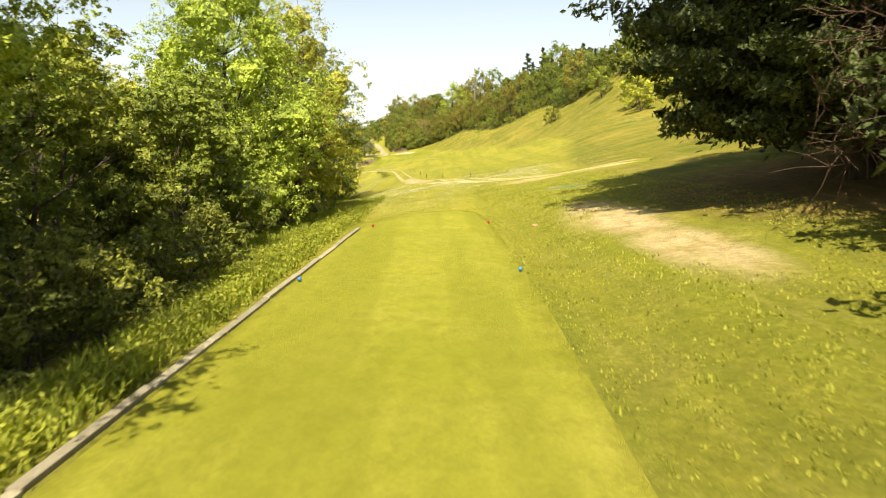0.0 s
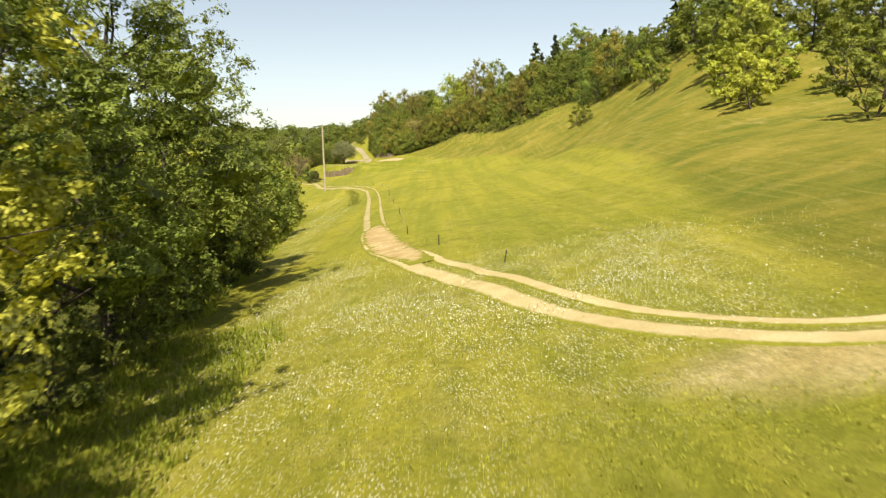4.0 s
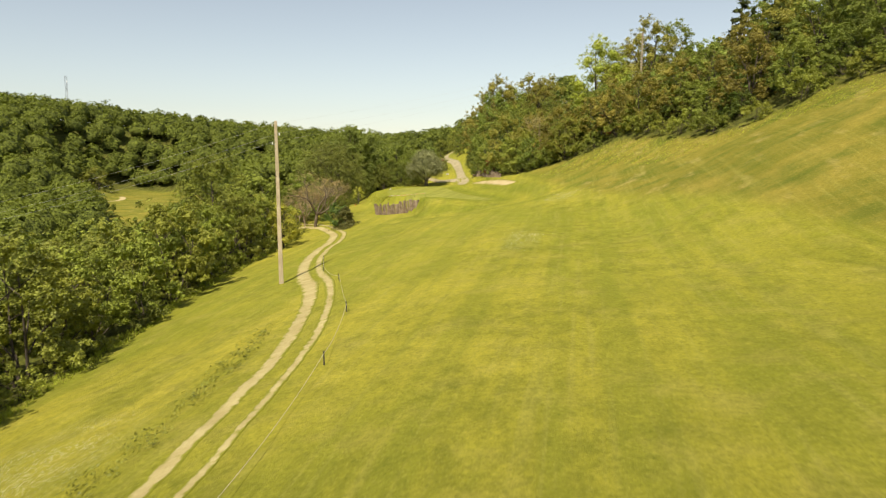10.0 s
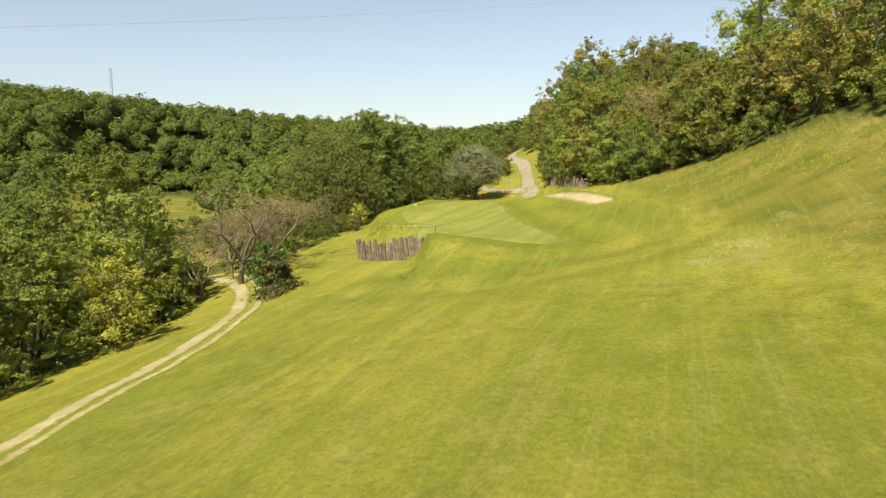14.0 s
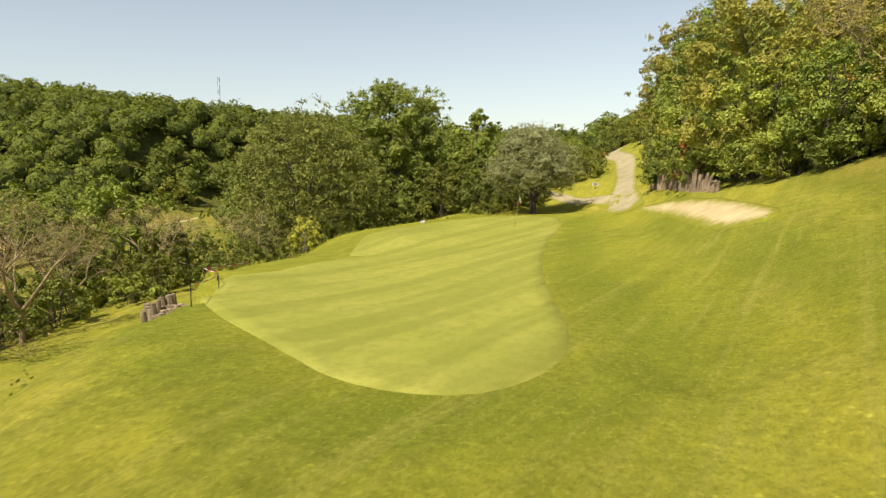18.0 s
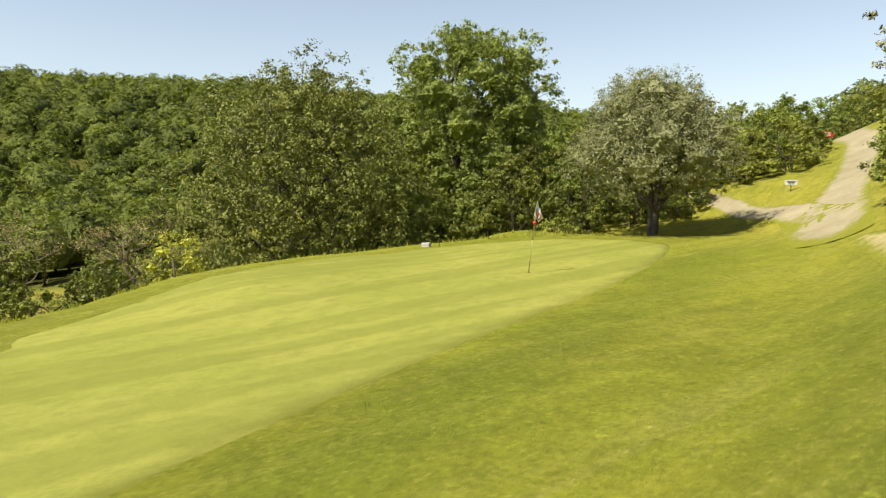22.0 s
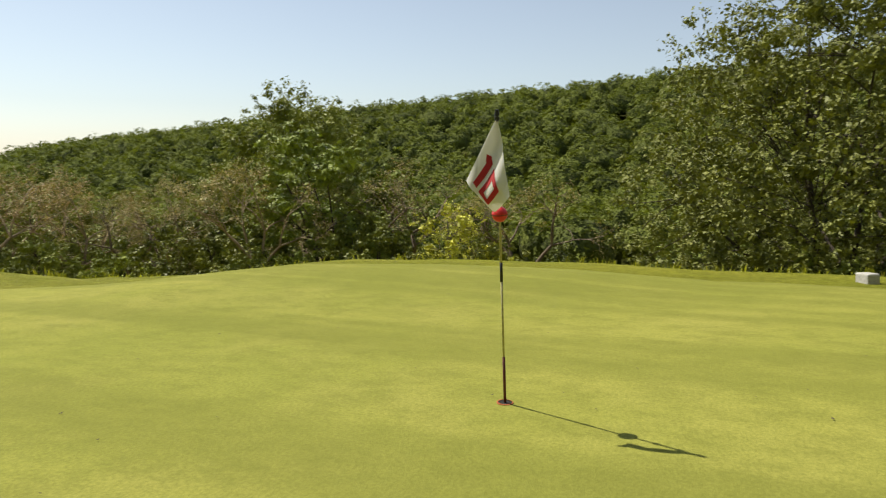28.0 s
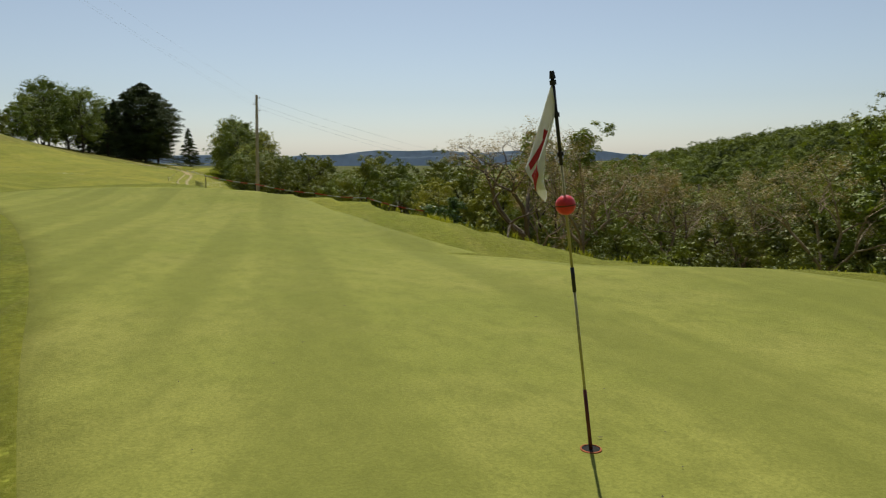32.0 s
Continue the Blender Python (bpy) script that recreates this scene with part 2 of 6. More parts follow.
def ground_material():
    """Fairway, rough hillside, woodland floor and flowers, by the share each has of the place."""
    m, n, l, b = shader("meadow")
    where = n.new("ShaderNodeNewGeometry").outputs["Position"]

    def share(name):
        node = n.new("ShaderNodeAttribute")
        node.attribute_name = name
        return node.outputs["Fac"]

    c = colour_mix(n, l, (0.292, 0.278, 0.032), (0.425, 0.372, 0.050), noise_value(n, l, where, 0.09, 6))
    lines = noise_value(n, l, stretched(n, l, where, (0.55, 0.022, 0.05), 4), 1.0, 2, 0.44, 0.56)
    c = colour_mix(n, l, c, (0.182, 0.202, 0.024), colour_mix(n, l, (0, 0, 0), (0.42,) * 3, lines))
    c = colour_mix(n, l, c, (0.195, 0.228, 0.026), colour_mix(n, l, (0, 0, 0), (0.5,) * 3, noise_value(n, l, stretched(n, l, where, (0.055, 0.022, 0.05), 6), 1.0, 4, 0.42, 0.62)))
    c = colour_mix(n, l, c, (0.385, 0.330, 0.075), colour_mix(n, l, (0, 0, 0), (0.65,) * 3, noise_value(n, l, where, 0.5, 7, 0.5, 0.72)))
    rough_c = colour_mix(n, l, (0.220, 0.195, 0.029), (0.330, 0.262, 0.052), noise_value(n, l, where, 0.16, 6))
    rough_c = colour_mix(n, l, rough_c, (0.115, 0.140, 0.020), noise_value(n, l, stretched(n, l, where, (0.12, 0.3, 0.3)), 1.0, 6, 0.42, 0.66))
    hay = noise_value(n, l, stretched(n, l, where, (0.5, 0.22, 0.4), 10), 1.0, 6, 0.57, 0.70)
    rough_c = colour_mix(n, l, rough_c, (0.42, 0.335, 0.115), colour_mix(n, l, (0, 0, 0), (0.7,) * 3, hay))
    c = colour_mix(n, l, c, rough_c, share("rough"))
    lush = colour_mix(n, l, (0.205, 0.245, 0.020), (0.290, 0.305, 0.030), noise_value(n, l, where, 0.35, 6))
    turns = noise_value(n, l, stretched(n, l, where, (0.55, 0.022, 0.05), 24), 1.0, 2, 0.45, 0.55)
    lush = colour_mix(n, l, lush, (0.165, 0.190, 0.018), colour_mix(n, l, (0, 0, 0), (0.75,) * 3, turns))
    c = colour_mix(n, l, c, lush, share("lush"))
    c = colour_mix(n, l, c, (0.155, 0.190, 0.019), share("swath"))
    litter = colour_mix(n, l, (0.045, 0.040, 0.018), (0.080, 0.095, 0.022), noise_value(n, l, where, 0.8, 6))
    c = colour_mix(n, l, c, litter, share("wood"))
    earth = colour_mix(n, l, (0.74, 0.57, 0.32), (0.60, 0.43, 0.21), noise_value(n, l, where, 0.5, 6))
    c = colour_mix(n, l, c, earth, share("bare"))
    needles = colour_mix(n, l, (0.30, 0.15, 0.07), (0.20, 0.11, 0.05), noise_value(n, l, where, 1.5, 6))
    c = colour_mix(n, l, c, needles, share("needles"))
    scratch = noise_value(n, l, stretched(n, l, where, (3.2, 0.10, 0.2), 7), 1.0, 3, 0.52, 0.70)
    c = colour_mix(n, l, c, (0.40, 0.36, 0.09), colour_mix(n, l, (0, 0, 0), (0.35,) * 3, scratch))
    clods = noise_value(n, l, stretched(n, l, where, (1.3, 0.8, 1.0), 12), 1.0, 7, 0.42, 0.72, 0.7)
    coarse = noise_value(n, l, where, 0.13, 4, 0.42, 0.62)
    c = colour_mix(n, l, c, (0.120, 0.130, 0.016), colour_mix(n, l, colour_mix(n, l, (0, 0, 0), (0.30,) * 3, clods), colour_mix(n, l, (0, 0, 0), (0.78,) * 3, clods), coarse))
    fine = noise_value(n, l, where, 5.0, 10, 0.40, 0.66, 0.82)
    c = colour_mix(n, l, c, (0.070, 0.078, 0.010), colour_mix(n, l, (0, 0, 0), (0.52,) * 3, fine))
    grain = noise_value(n, l, stretched(n, l, where, (15, 11, 13), 8), 1.0, 5, 0.5, 0.66, 0.7)
    c = colour_mix(n, l, c, (0.075, 0.085, 0.010), colour_mix(n, l, (0, 0, 0), (0.36,) * 3, grain))
    glint = noise_value(n, l, stretched(n, l, where, (13, 9, 11), 60), 1.0, 5, 0.54, 0.70, 0.7)
    c = colour_mix(n, l, c, (0.54, 0.48, 0.105), colour_mix(n, l, (0, 0, 0), (0.28,) * 3, glint))
    dots = n.new("ShaderNodeTexVoronoi")
    dots.inputs["Scale"].default_value = 13.0
    l.new(where, dots.inputs["Vector"])
    near = n.new("ShaderNodeMath")
    near.operation = "LESS_THAN"
    near.inputs[1].default_value = 0.27
    l.new(dots.outputs["Distance"], near.inputs[0])
    patch = n.new("ShaderNodeMath")
    patch.operation = "MULTIPLY"
    l.new(near.outputs[0], patch.inputs[0])
    bloom = n.new("ShaderNodeMath")
    bloom.operation = "MULTIPLY"
    l.new(share("daisy"), bloom.inputs[0])
    l.new(noise_value(n, l, where, 0.7, 4, 0.36, 0.54), bloom.inputs[1])
    l.new(bloom.outputs[0], patch.inputs[1])
    c = colour_mix(n, l, c, (0.66, 0.64, 0.46), patch.outputs[0])
    l.new(c, b.inputs["Base Color"])
    b.inputs["Roughness"].default_value = 0.9
    b.inputs["Specular IOR Level"].default_value = 0.06
    bump(n, l, b, fine, 0.65, 0.06)
    return m


MEADOW = ground_material()
GREEN_TURF = turf_material("green_turf", (0.262, 0.274, 0.052), (0.334, 0.326, 0.070), (0.375, 0.342, 0.092), 0.26, 20, 0.45, (38, 38, 38), 0.3)
TEE_TURF = turf_material("tee_turf", (0.300, 0.305, 0.034), (0.405, 0.388, 0.052), (0.47, 0.415, 0.085), 0.20, 0, 0.45, (16, 40, 30), 0.6)
GRASS = leaf_material("tall_grass", (0.330, 0.400, 0.042), (0.370, 0.400, 0.055), 0.4, 0.7, gap=0)
MEADOW_BLADE = leaf_material("meadow_blade", (0.270, 0.300, 0.034), (0.290, 0.300, 0.045), 0.3, 0.8, gap=0)
PETAL = plain("petal", (0.74, 0.71, 0.52), (0.84, 0.81, 0.64), relief=0)
SAND = worn("pale_sand", (0.44, 0.345, 0.18), (0.57, 0.46, 0.27), fray=0.35)
GRAVEL = worn("pale_gravel", (0.29, 0.245, 0.145), (0.405, 0.35, 0.222), fray=0.45)
CLAY = worn("dry_clay", (0.46, 0.365, 0.17), (0.60, 0.49, 0.265), fray=0.45)
FRAYED_CLAY = worn("frayed_clay", (0.35, 0.285, 0.125), (0.50, 0.425, 0.21), fray=0.9)
RED_CLAY = worn("red_clay", (0.39, 0.265, 0.115), (0.54, 0.44, 0.225), fray=1.0)
BARK = plain("bark", (0.070, 0.052, 0.036), (0.150, 0.120, 0.085), 4, 22, 0.95, 0.8, depth=0.03)
GREY_BARK = plain("grey_bark", (0.20, 0.17, 0.14), (0.36, 0.31, 0.26), 4, 22, 0.95, 0.6, depth=0.02)
PALE_TWIG = plain("pale_twig", (0.33, 0.24, 0.135), (0.47, 0.36, 0.22), 3, 20, 0.9, 0.3)
BROWN_TWIG = plain("brown_twig", (0.17, 0.125, 0.08), (0.30, 0.225, 0.14), 3, 20, 0.9, 0.4)
DRY_TWIG = plain("dry_twig", (0.075, 0.040, 0.022), (0.16, 0.09, 0.048), 3, 20, 0.9, 0.3)
DULL_STONE = plain("dull_stone", (0.30, 0.28, 0.22), (0.46, 0.44, 0.37), 5, 30, 0.9, 0.5)
POLE_CONCRETE = plain("pale_concrete", (0.38, 0.305, 0.20), (0.54, 0.45, 0.31), 1.2, 18, 0.9, 0.3)
LOG_WOOD = plain("log_wood", (0.17, 0.115, 0.070), (0.46, 0.36, 0.25), 2.2, 18, 0.9, 0.7, depth=0.02)
BOARD_WOOD = plain("board_wood", (0.30, 0.26, 0.165), (0.47, 0.42, 0.29), 1.5, 20, 0.9, 0.5)
POST_WOOD = plain("post_wood", (0.035, 0.030, 0.026), (0.075, 0.065, 0.055), 3, 20, 0.9, 0.4)
STEEL = plain("steel", (0.25, 0.25, 0.26), (0.40, 0.40, 0.41), 3, 30, 0.45, 0.1, 0.8)
BLACK = plain("black_plastic", (0.012, 0.012, 0.012), (0.022, 0.021, 0.020), 4, 40, 0.5, 0.1)
OXBLOOD = plain("dark_red_paint", (0.10, 0.018, 0.012), (0.16, 0.03, 0.02), 4, 40, 0.5, 0.1)
CUP_SHADE = plain("cup_shade", (0.020, 0.018, 0.014), (0.040, 0.035, 0.028), 20, 60, 1.0, 0.1)
YELLOW_STICK = plain("faded_yellow_paint", (0.40, 0.36, 0.16), (0.55, 0.51, 0.26), 4, 40, 0.5, 0.1)
WHITE_PAINT = plain("white_paint", (0.72, 0.71, 0.68), (0.82, 0.81, 0.79), 3, 40, 0.6, 0.1)
RED_PAINT = plain("red_paint", (0.62, 0.025, 0.03), (0.78, 0.04, 0.05), 6, 40, 0.35, 0.05)
BLUE_PAINT = plain("blue_paint", (0.05, 0.22, 0.42), (0.08, 0.30, 0.52), 6, 40, 0.4, 0.05)
TEAL_MAT = plain("green_mat", (0.14, 0.24, 0.09), (0.19, 0.30, 0.12), 3, 60, 0.95, 0.6)
GREY_MAT = plain("grey_rubber", (0.26, 0.245, 0.16), (0.36, 0.34, 0.23), 3, 40, 0.9, 0.4)
STONE = plain("pale_stone", (0.45, 0.43, 0.39), (0.66, 0.64, 0.60), 5, 30, 0.9, 0.5)
WIRE = plain("wire", (0.42, 0.42, 0.40), (0.55, 0.55, 0.53), 3, 30, 0.6, 0.0)
ROPE = plain("pale_rope", (0.52, 0.46, 0.30), (0.62, 0.56, 0.38), 8, 60, 0.9, 0.2)
# haze of the distance is put into this pale blue base colour
HAZE_HILL = plain("haze_tinted_hill", (0.66, 0.75, 0.80), (0.72, 0.80, 0.85), 0.004, 0.02, 1.0, 0)

OAK_LEAF = leaf_material("oak_leaf", (0.088, 0.126, 0.018), (0.202, 0.244, 0.034), cell=13.0, gap=0.60)
ASH_LEAF = leaf_material("ash_leaf", (0.160, 0.214, 0.026), (0.406, 0.420, 0.055), cell=13.0, gap=0.60)
WOOD_LEAF = leaf_material("wood_leaf", (0.088, 0.122, 0.018), (0.189, 0.214, 0.032), cell=10.0, gap=0.56)
EDGE_LEAF = leaf_material("edge_leaf", (0.108, 0.140, 0.020), (0.245, 0.265, 0.038), cell=12.0, gap=0.58)
LIME_LEAF = leaf_material("lime_leaf", (0.104, 0.158, 0.030), (0.242, 0.300, 0.062), 0.32, cell=17.0, gap=0.66)
BANK_LEAF = leaf_material("bank_leaf", (0.073, 0.105, 0.017), (0.170, 0.195, 0.030), 0.17, odd=(0.10, 0.09, 0.025), cell=14.0, gap=0.56)
OLIVE_BARK = plain("olive_bark", (0.060, 0.048, 0.038), (0.150, 0.122, 0.098), 4, 22, 0.95, 0.8, depth=0.03)
HILL_DARK = leaf_material("hill_dark_leaf", (0.063, 0.103, 0.017), (0.135, 0.186, 0.030), odd=(0.06, 0.09, 0.02), cell=11.0, gap=0.56)
HILL_OLIVE = leaf_material("hill_olive_leaf", (0.130, 0.130, 0.021), (0.245, 0.227, 0.038), odd=(0.22, 0.15, 0.04), cell=11.0, gap=0.56)
HILL_LEAF = leaf_material("hill_leaf", (0.091, 0.135, 0.020), (0.197, 0.247, 0.038), odd=(0.15, 0.13, 0.035), cell=11.0, gap=0.56)
GREAT_LEAF = leaf_material("great_leaf", (0.142, 0.224, 0.030), (0.362, 0.435, 0.064), cell=17.0, gap=0.7, vary=0.0)
BROWN_LEAF = leaf_material("olive_brown_leaf", (0.104, 0.122, 0.023), (0.208, 0.216, 0.042), cell=17.0, gap=0.7)
SHRUB_LEAF = leaf_material("shrub_leaf", (0.101, 0.147, 0.020), (0.242, 0.275, 0.041), odd=(0.15, 0.13, 0.035), cell=13.0, gap=0.56)
OLIVE_LEAF = leaf_material("olive_leaf", (0.180, 0.190, 0.074), (0.330, 0.338, 0.160), 0.24, 0.5, cell=20.0, gap=0.8)
RED_LEAF = leaf_material("red_leaf", (0.150, 0.050, 0.020), (0.330, 0.115, 0.036))
IVY_LEAF = leaf_material("ivy_leaf", (0.036, 0.088, 0.017), (0.111, 0.188, 0.036), 0.15, 0.35)
NEEDLE = leaf_material("needle", (0.020, 0.036, 0.010), (0.060, 0.078, 0.018), 0.12, cell=20.0, gap=0.82)
YEW_LEAF = leaf_material("yew_needle", (0.058, 0.078, 0.018), (0.150, 0.150, 0.039), 0.15, cell=20.0, gap=0.82)
PINK_LEAF = leaf_material("dry_tan_leaf", (0.36, 0.275, 0.11), (0.34, 0.27, 0.12), 0.25)


# ---- meshes ----
def mesh_of(name, verts, quads, smooth=False):
    """A mesh from arrays of points and of faces of four corners."""
    me = bpy.data.meshes.new(name)
    verts, quads = np.asarray(verts, np.float32), np.asarray(quads, np.int32)
    me.vertices.add(len(verts))
    me.vertices.foreach_set("co", verts.ravel())
    me.loops.add(quads.size)
    me.loops.foreach_set("vertex_index", quads.ravel())
    me.polygons.add(len(quads))
    me.polygons.foreach_set("loop_start", np.arange(0, quads.size, quads.shape[1], dtype=np.int32))
    me.polygons.foreach_set("use_smooth", np.full(len(quads), smooth))
    me.update(calc_edges=True)
    return me


def mesh_part(name, me, material, parent=None, label=""):
    ob = new(name, me)
    if not me.materials:
        me.materials.append(material)
    ob.parent = parent
    return tagged(ob, label)


def part(name, bm, material, parent=None, label="", smooth=False):
    """Links a bmesh as one mesh object under a thing or a part."""
    me = bpy.data.meshes.new(name)
    for f in bm.faces:
        f.smooth = smooth
    bm.to_mesh(me)
    bm.free()
    return mesh_part(name, me, material, parent, label)


def thing(name, label, category, group="", kind=""):
    return tagged(new(name), label, category, group, kind)


def tubes(p0, p1, r0, r1, sides=5):
    """Tapered tubes from p0 to p1, all in one pair of arrays."""
    p0, p1 = np.atleast_2d(p0).astype(float), np.atleast_2d(p1).astype(float)
    count = len(p0)
    axis = p1 - p0
    axis /= np.maximum(np.linalg.norm(axis, axis=1, keepdims=True), 1e-9)
    other = np.where(np.abs(axis[:, 2:3]) < 0.9, [[0, 0, 1.0]], [[1.0, 0, 0]])
    a = np.cross(axis, other)
    a /= np.linalg.norm(a, axis=1, keepdims=True)
    b = np.cross(axis, a)
    ang = np.arange(sides) * 2 * np.pi / sides
    ring = a[:, None] * np.cos(ang)[None, :, None] + b[:, None] * np.sin(ang)[None, :, None]
    r0, r1 = np.broadcast_to(r0, count), np.broadcast_to(r1, count)
    verts = np.concatenate([p0[:, None] + ring * r0[:, None, None], p1[:, None] + ring * r1[:, None, None]], 1)
    k = np.arange(sides)
    face = np.stack([k, (k + 1) % sides, (k + 1) % sides + sides, k + sides], 1)
    quads = (face[None] + (np.arange(count) * 2 * sides)[:, None, None]).reshape(-1, 4)
    return verts.reshape(-1, 3), quads


def joined(*pairs):
    verts, quads, at = [], [], 0
    for v, q in pairs:
        verts.append(v)
        quads.append(q + at)
        at += len(v)
    return np.concatenate(verts), np.concatenate(quads)


def unit(v):
    return v / np.maximum(np.linalg.norm(v, axis=-1, keepdims=True), 1e-9)


def leaves(r, centres, outward, size, slim=0.55, up=0.5, fold=0.0, wild=0.75):
    """One small four-cornered leaf at each centre, facing roughly outward and up."""
    count = len(centres)
    face = unit(outward + up * np.array([0, 0, 1.0]) + r.normal(0, wild, (count, 3)))
    along = unit(np.cross(face, r.normal(0, 1, (count, 3))))
    side = np.cross(face, along)
    s = size * r.uniform(0.6, 1.35, (count, 1))
    tip, wide = along * s * 0.5, side * s * 0.5 * slim
    sag = -fold * s * np.array([0, 0, 1.0])
    verts = np.stack([centres - tip, centres + wide + sag, centres + tip, centres - wide + sag], 1).reshape(-1, 3)
    return verts, np.arange(count * 4).reshape(-1, 4)


def box_bm(sx, sy, sz, bevel=0.0, at=(0, 0, 0)):
    bm = bmesh.new()
    bmesh.ops.create_cube(bm, size=1.0, matrix=Matrix.Translation(at) @ Matrix.Diagonal((sx, sy, sz, 1)))
    if bevel:
        bmesh.ops.bevel(bm, geom=bm.edges[:], offset=bevel, segments=2, affect="EDGES", profile=0.5)
    return bm


def rod_bm(p0, p1, r0, r1, sides=10):
    bm = bmesh.new()
    p0, p1 = Vector(p0), Vector(p1)
    m = Matrix.Translation((p0 + p1) / 2) @ (p1 - p0).to_track_quat("Z", "Y").to_matrix().to_4x4()
    bmesh.ops.create_cone(bm, cap_ends=True, segments=sides, radius1=r0, radius2=r1, depth=(p1 - p0).length, matrix=m)
    return bm


def ball_bm(radius, at=(0, 0, 0), detail=3):
    bm = bmesh.new()
    bmesh.ops.create_icosphere(bm, subdivisions=detail, radius=radius, matrix=Matrix.Translation(at))
    return bm


# ---- lie of the land ----
STATION_Y = [-10, 30, 60, 90, 120, 150, 175, 200, 225, 250, 280, 310]
AXIS_X = [0, 0, 0, -1, -2, -4, -6, -9, -14, -21, -24, -22]
OFFSETS = [-45, -25, -12, 0, 12, 25, 45]
SECTIONS = [
    (-14.5, -9.2, -6.3, -4.7, -4, -1.6, 1.7),
    (-15, -10, -6.7, -5.1, -3.1, -0.5, 3.4),
    (-15.3, -10.7, -7.2, -4.5, -2.6, 0.3, 4.9),
    (-14.9, -9.8, -6.9, -4.1, -2.3, 1.8, 5.2),
    (-14.8, -9.6, -6.5, -3.7, -1.7, 3.4, 12.5),
    (-14.7, -9.3, -5.9, -3.3, -2.2, 1.5, 17.6),
    (-13.5, -8.3, -5.1, -2.5, -1.4, 5.1, 15.6),
    (-12.3, -7.5, -4.8, -2.6, 0.1, 6, 18.8),
    (-11, -5.5, -4.3, -1.8, 1.5, 10.1, 17.4),
    (-9, -6.6, -1.9, -1.4, 4, 8.6, 23.5),
    (-3.5, -2.2, 1.0, 6.2, 12.7, 15, 23),
    (-2, 2, 6, 10, 16, 20, 26)]
RIDGE_YAW = [-180, -150, -120, -90, -45, 0, 18, 36, 50, 66, 85, 100, 120, 140, 150, 165, 180]
RIDGE_Z = [-20, -5, 12, 28, 30, 16, 7, 11.0, 15.6, 20.2, 19.2, 15.2, 8.0, -2, -9, -22, -22]
HUB = (-20, 235)


def weights(knots, v):
    """Smooth blending weights of the knots at the values v."""
    k = np.asarray(knots, float)
    v = np.clip(np.asarray(v, float), k[0], k[-1])
    i = np.clip(np.searchsorted(k, v) - 1, 0, len(k) - 2)
    span = k[i + 1] - k[i]
    s = (v - k[i]) / span
    count = len(k)
    slopes = np.zeros((count, count))
    for j in range(count):
        a, b = max(j - 1, 0), min(j + 1, count - 1)
        slopes[j, b] += 1 / (k[b] - k[a])
        slopes[j, a] -= 1 / (k[b] - k[a])
    w = ((s ** 3 - 2 * s ** 2 + s) * span)[:, None] * slopes[i] + ((s ** 3 - s ** 2) * span)[:, None] * slopes[i + 1]
    r = np.arange(len(v))
    w[r, i] += 2 * s ** 3 - 3 * s ** 2 + 1
    w[r, i + 1] += 3 * s ** 2 - 2 * s ** 3
    return w


def ease(v, a, b):
    s = np.clip((np.asarray(v, float) - a) / (b - a), 0, 1)
    return s * s * (3 - 2 * s)


def inside_by(x, y, corners):
    """Signed distance to a closed outline: negative inside."""
    p = np.stack([x, y], -1)
    c = np.asarray(corners, float)
    best, odd = np.full(len(p), 1e9), np.zeros(len(p), bool)
    for a, b in zip(c, np.roll(c, -1, 0)):
        e, w = b - a, p - a
        s = np.clip((w @ e) / (e @ e), 0, 1)
        best = np.minimum(best, np.linalg.norm(w - s[:, None] * e, axis=1))
        cross = ((a[1] <= p[:, 1]) != (b[1] <= p[:, 1]))
        with np.errstate(divide="ignore", invalid="ignore"):
            odd ^= cross & (p[:, 0] < a[0] + (p[:, 1] - a[1]) / (b[1] - a[1]) * e[0])
    return np.where(odd, -best, best)


def rounded(corners, times=3):
    """An outline with its corners cut smooth."""
    c = np.asarray(corners, float)
    for _ in range(times):
        nxt = np.roll(c, -1, 0)
        c = np.stack([c * 0.75 + nxt * 0.25, c * 0.25 + nxt * 0.75], 1).reshape(-1, 2)
    return c


GREEN_LINE = rounded([(-9.9, 210.6), (-10.9, 213.4), (-12.7, 216.8), (-15.2, 222.2), (-17.85, 229.4), (-19.15, 233.4), (-20.1, 236.8), (-21.2, 240.2), (-22.6, 244.2), (-25.2, 248.6),
                      (-30, 247.5), (-32.5, 242), (-31.6, 236), (-30.2, 231.6), (-28.0, 227.6), (-25.2, 224), (-24.3, 219.6), (-23.2, 215.6), (-21.4, 212.2), (-18, 209.8), (-14.6, 208.3), (-12.2, 207.2), (-10.2, 208.0)], 2)
TEE_LINE = [(-2.9, -12), (3.0, -12), (3.05, 3), (3.25, 12), (3.3, 27), (3.2, 32), (2.85, 36), (2.0, 37.3), (0.6, 37), (-0.7, 34.3), (-1.9, 31.5), (-2.45, 28.5), (-2.6, 20), (-2.7, 8)]
APRON_LINE = rounded([(-7.6, 206), (-8.5, 214), (-12, 223), (-15.0, 233), (-19.0, 243), (-22.2, 250), (-29, 250.2), (-34.4, 243.5), (-33.8, 236), (-32.4, 231.4), (-30.6, 227), (-28.0, 223.6),
                      (-26.8, 219.2), (-25.6, 215.6), (-22.4, 214.5), (-20.0, 211.3), (-17.2, 207.8), (-12, 205.4)], 2)


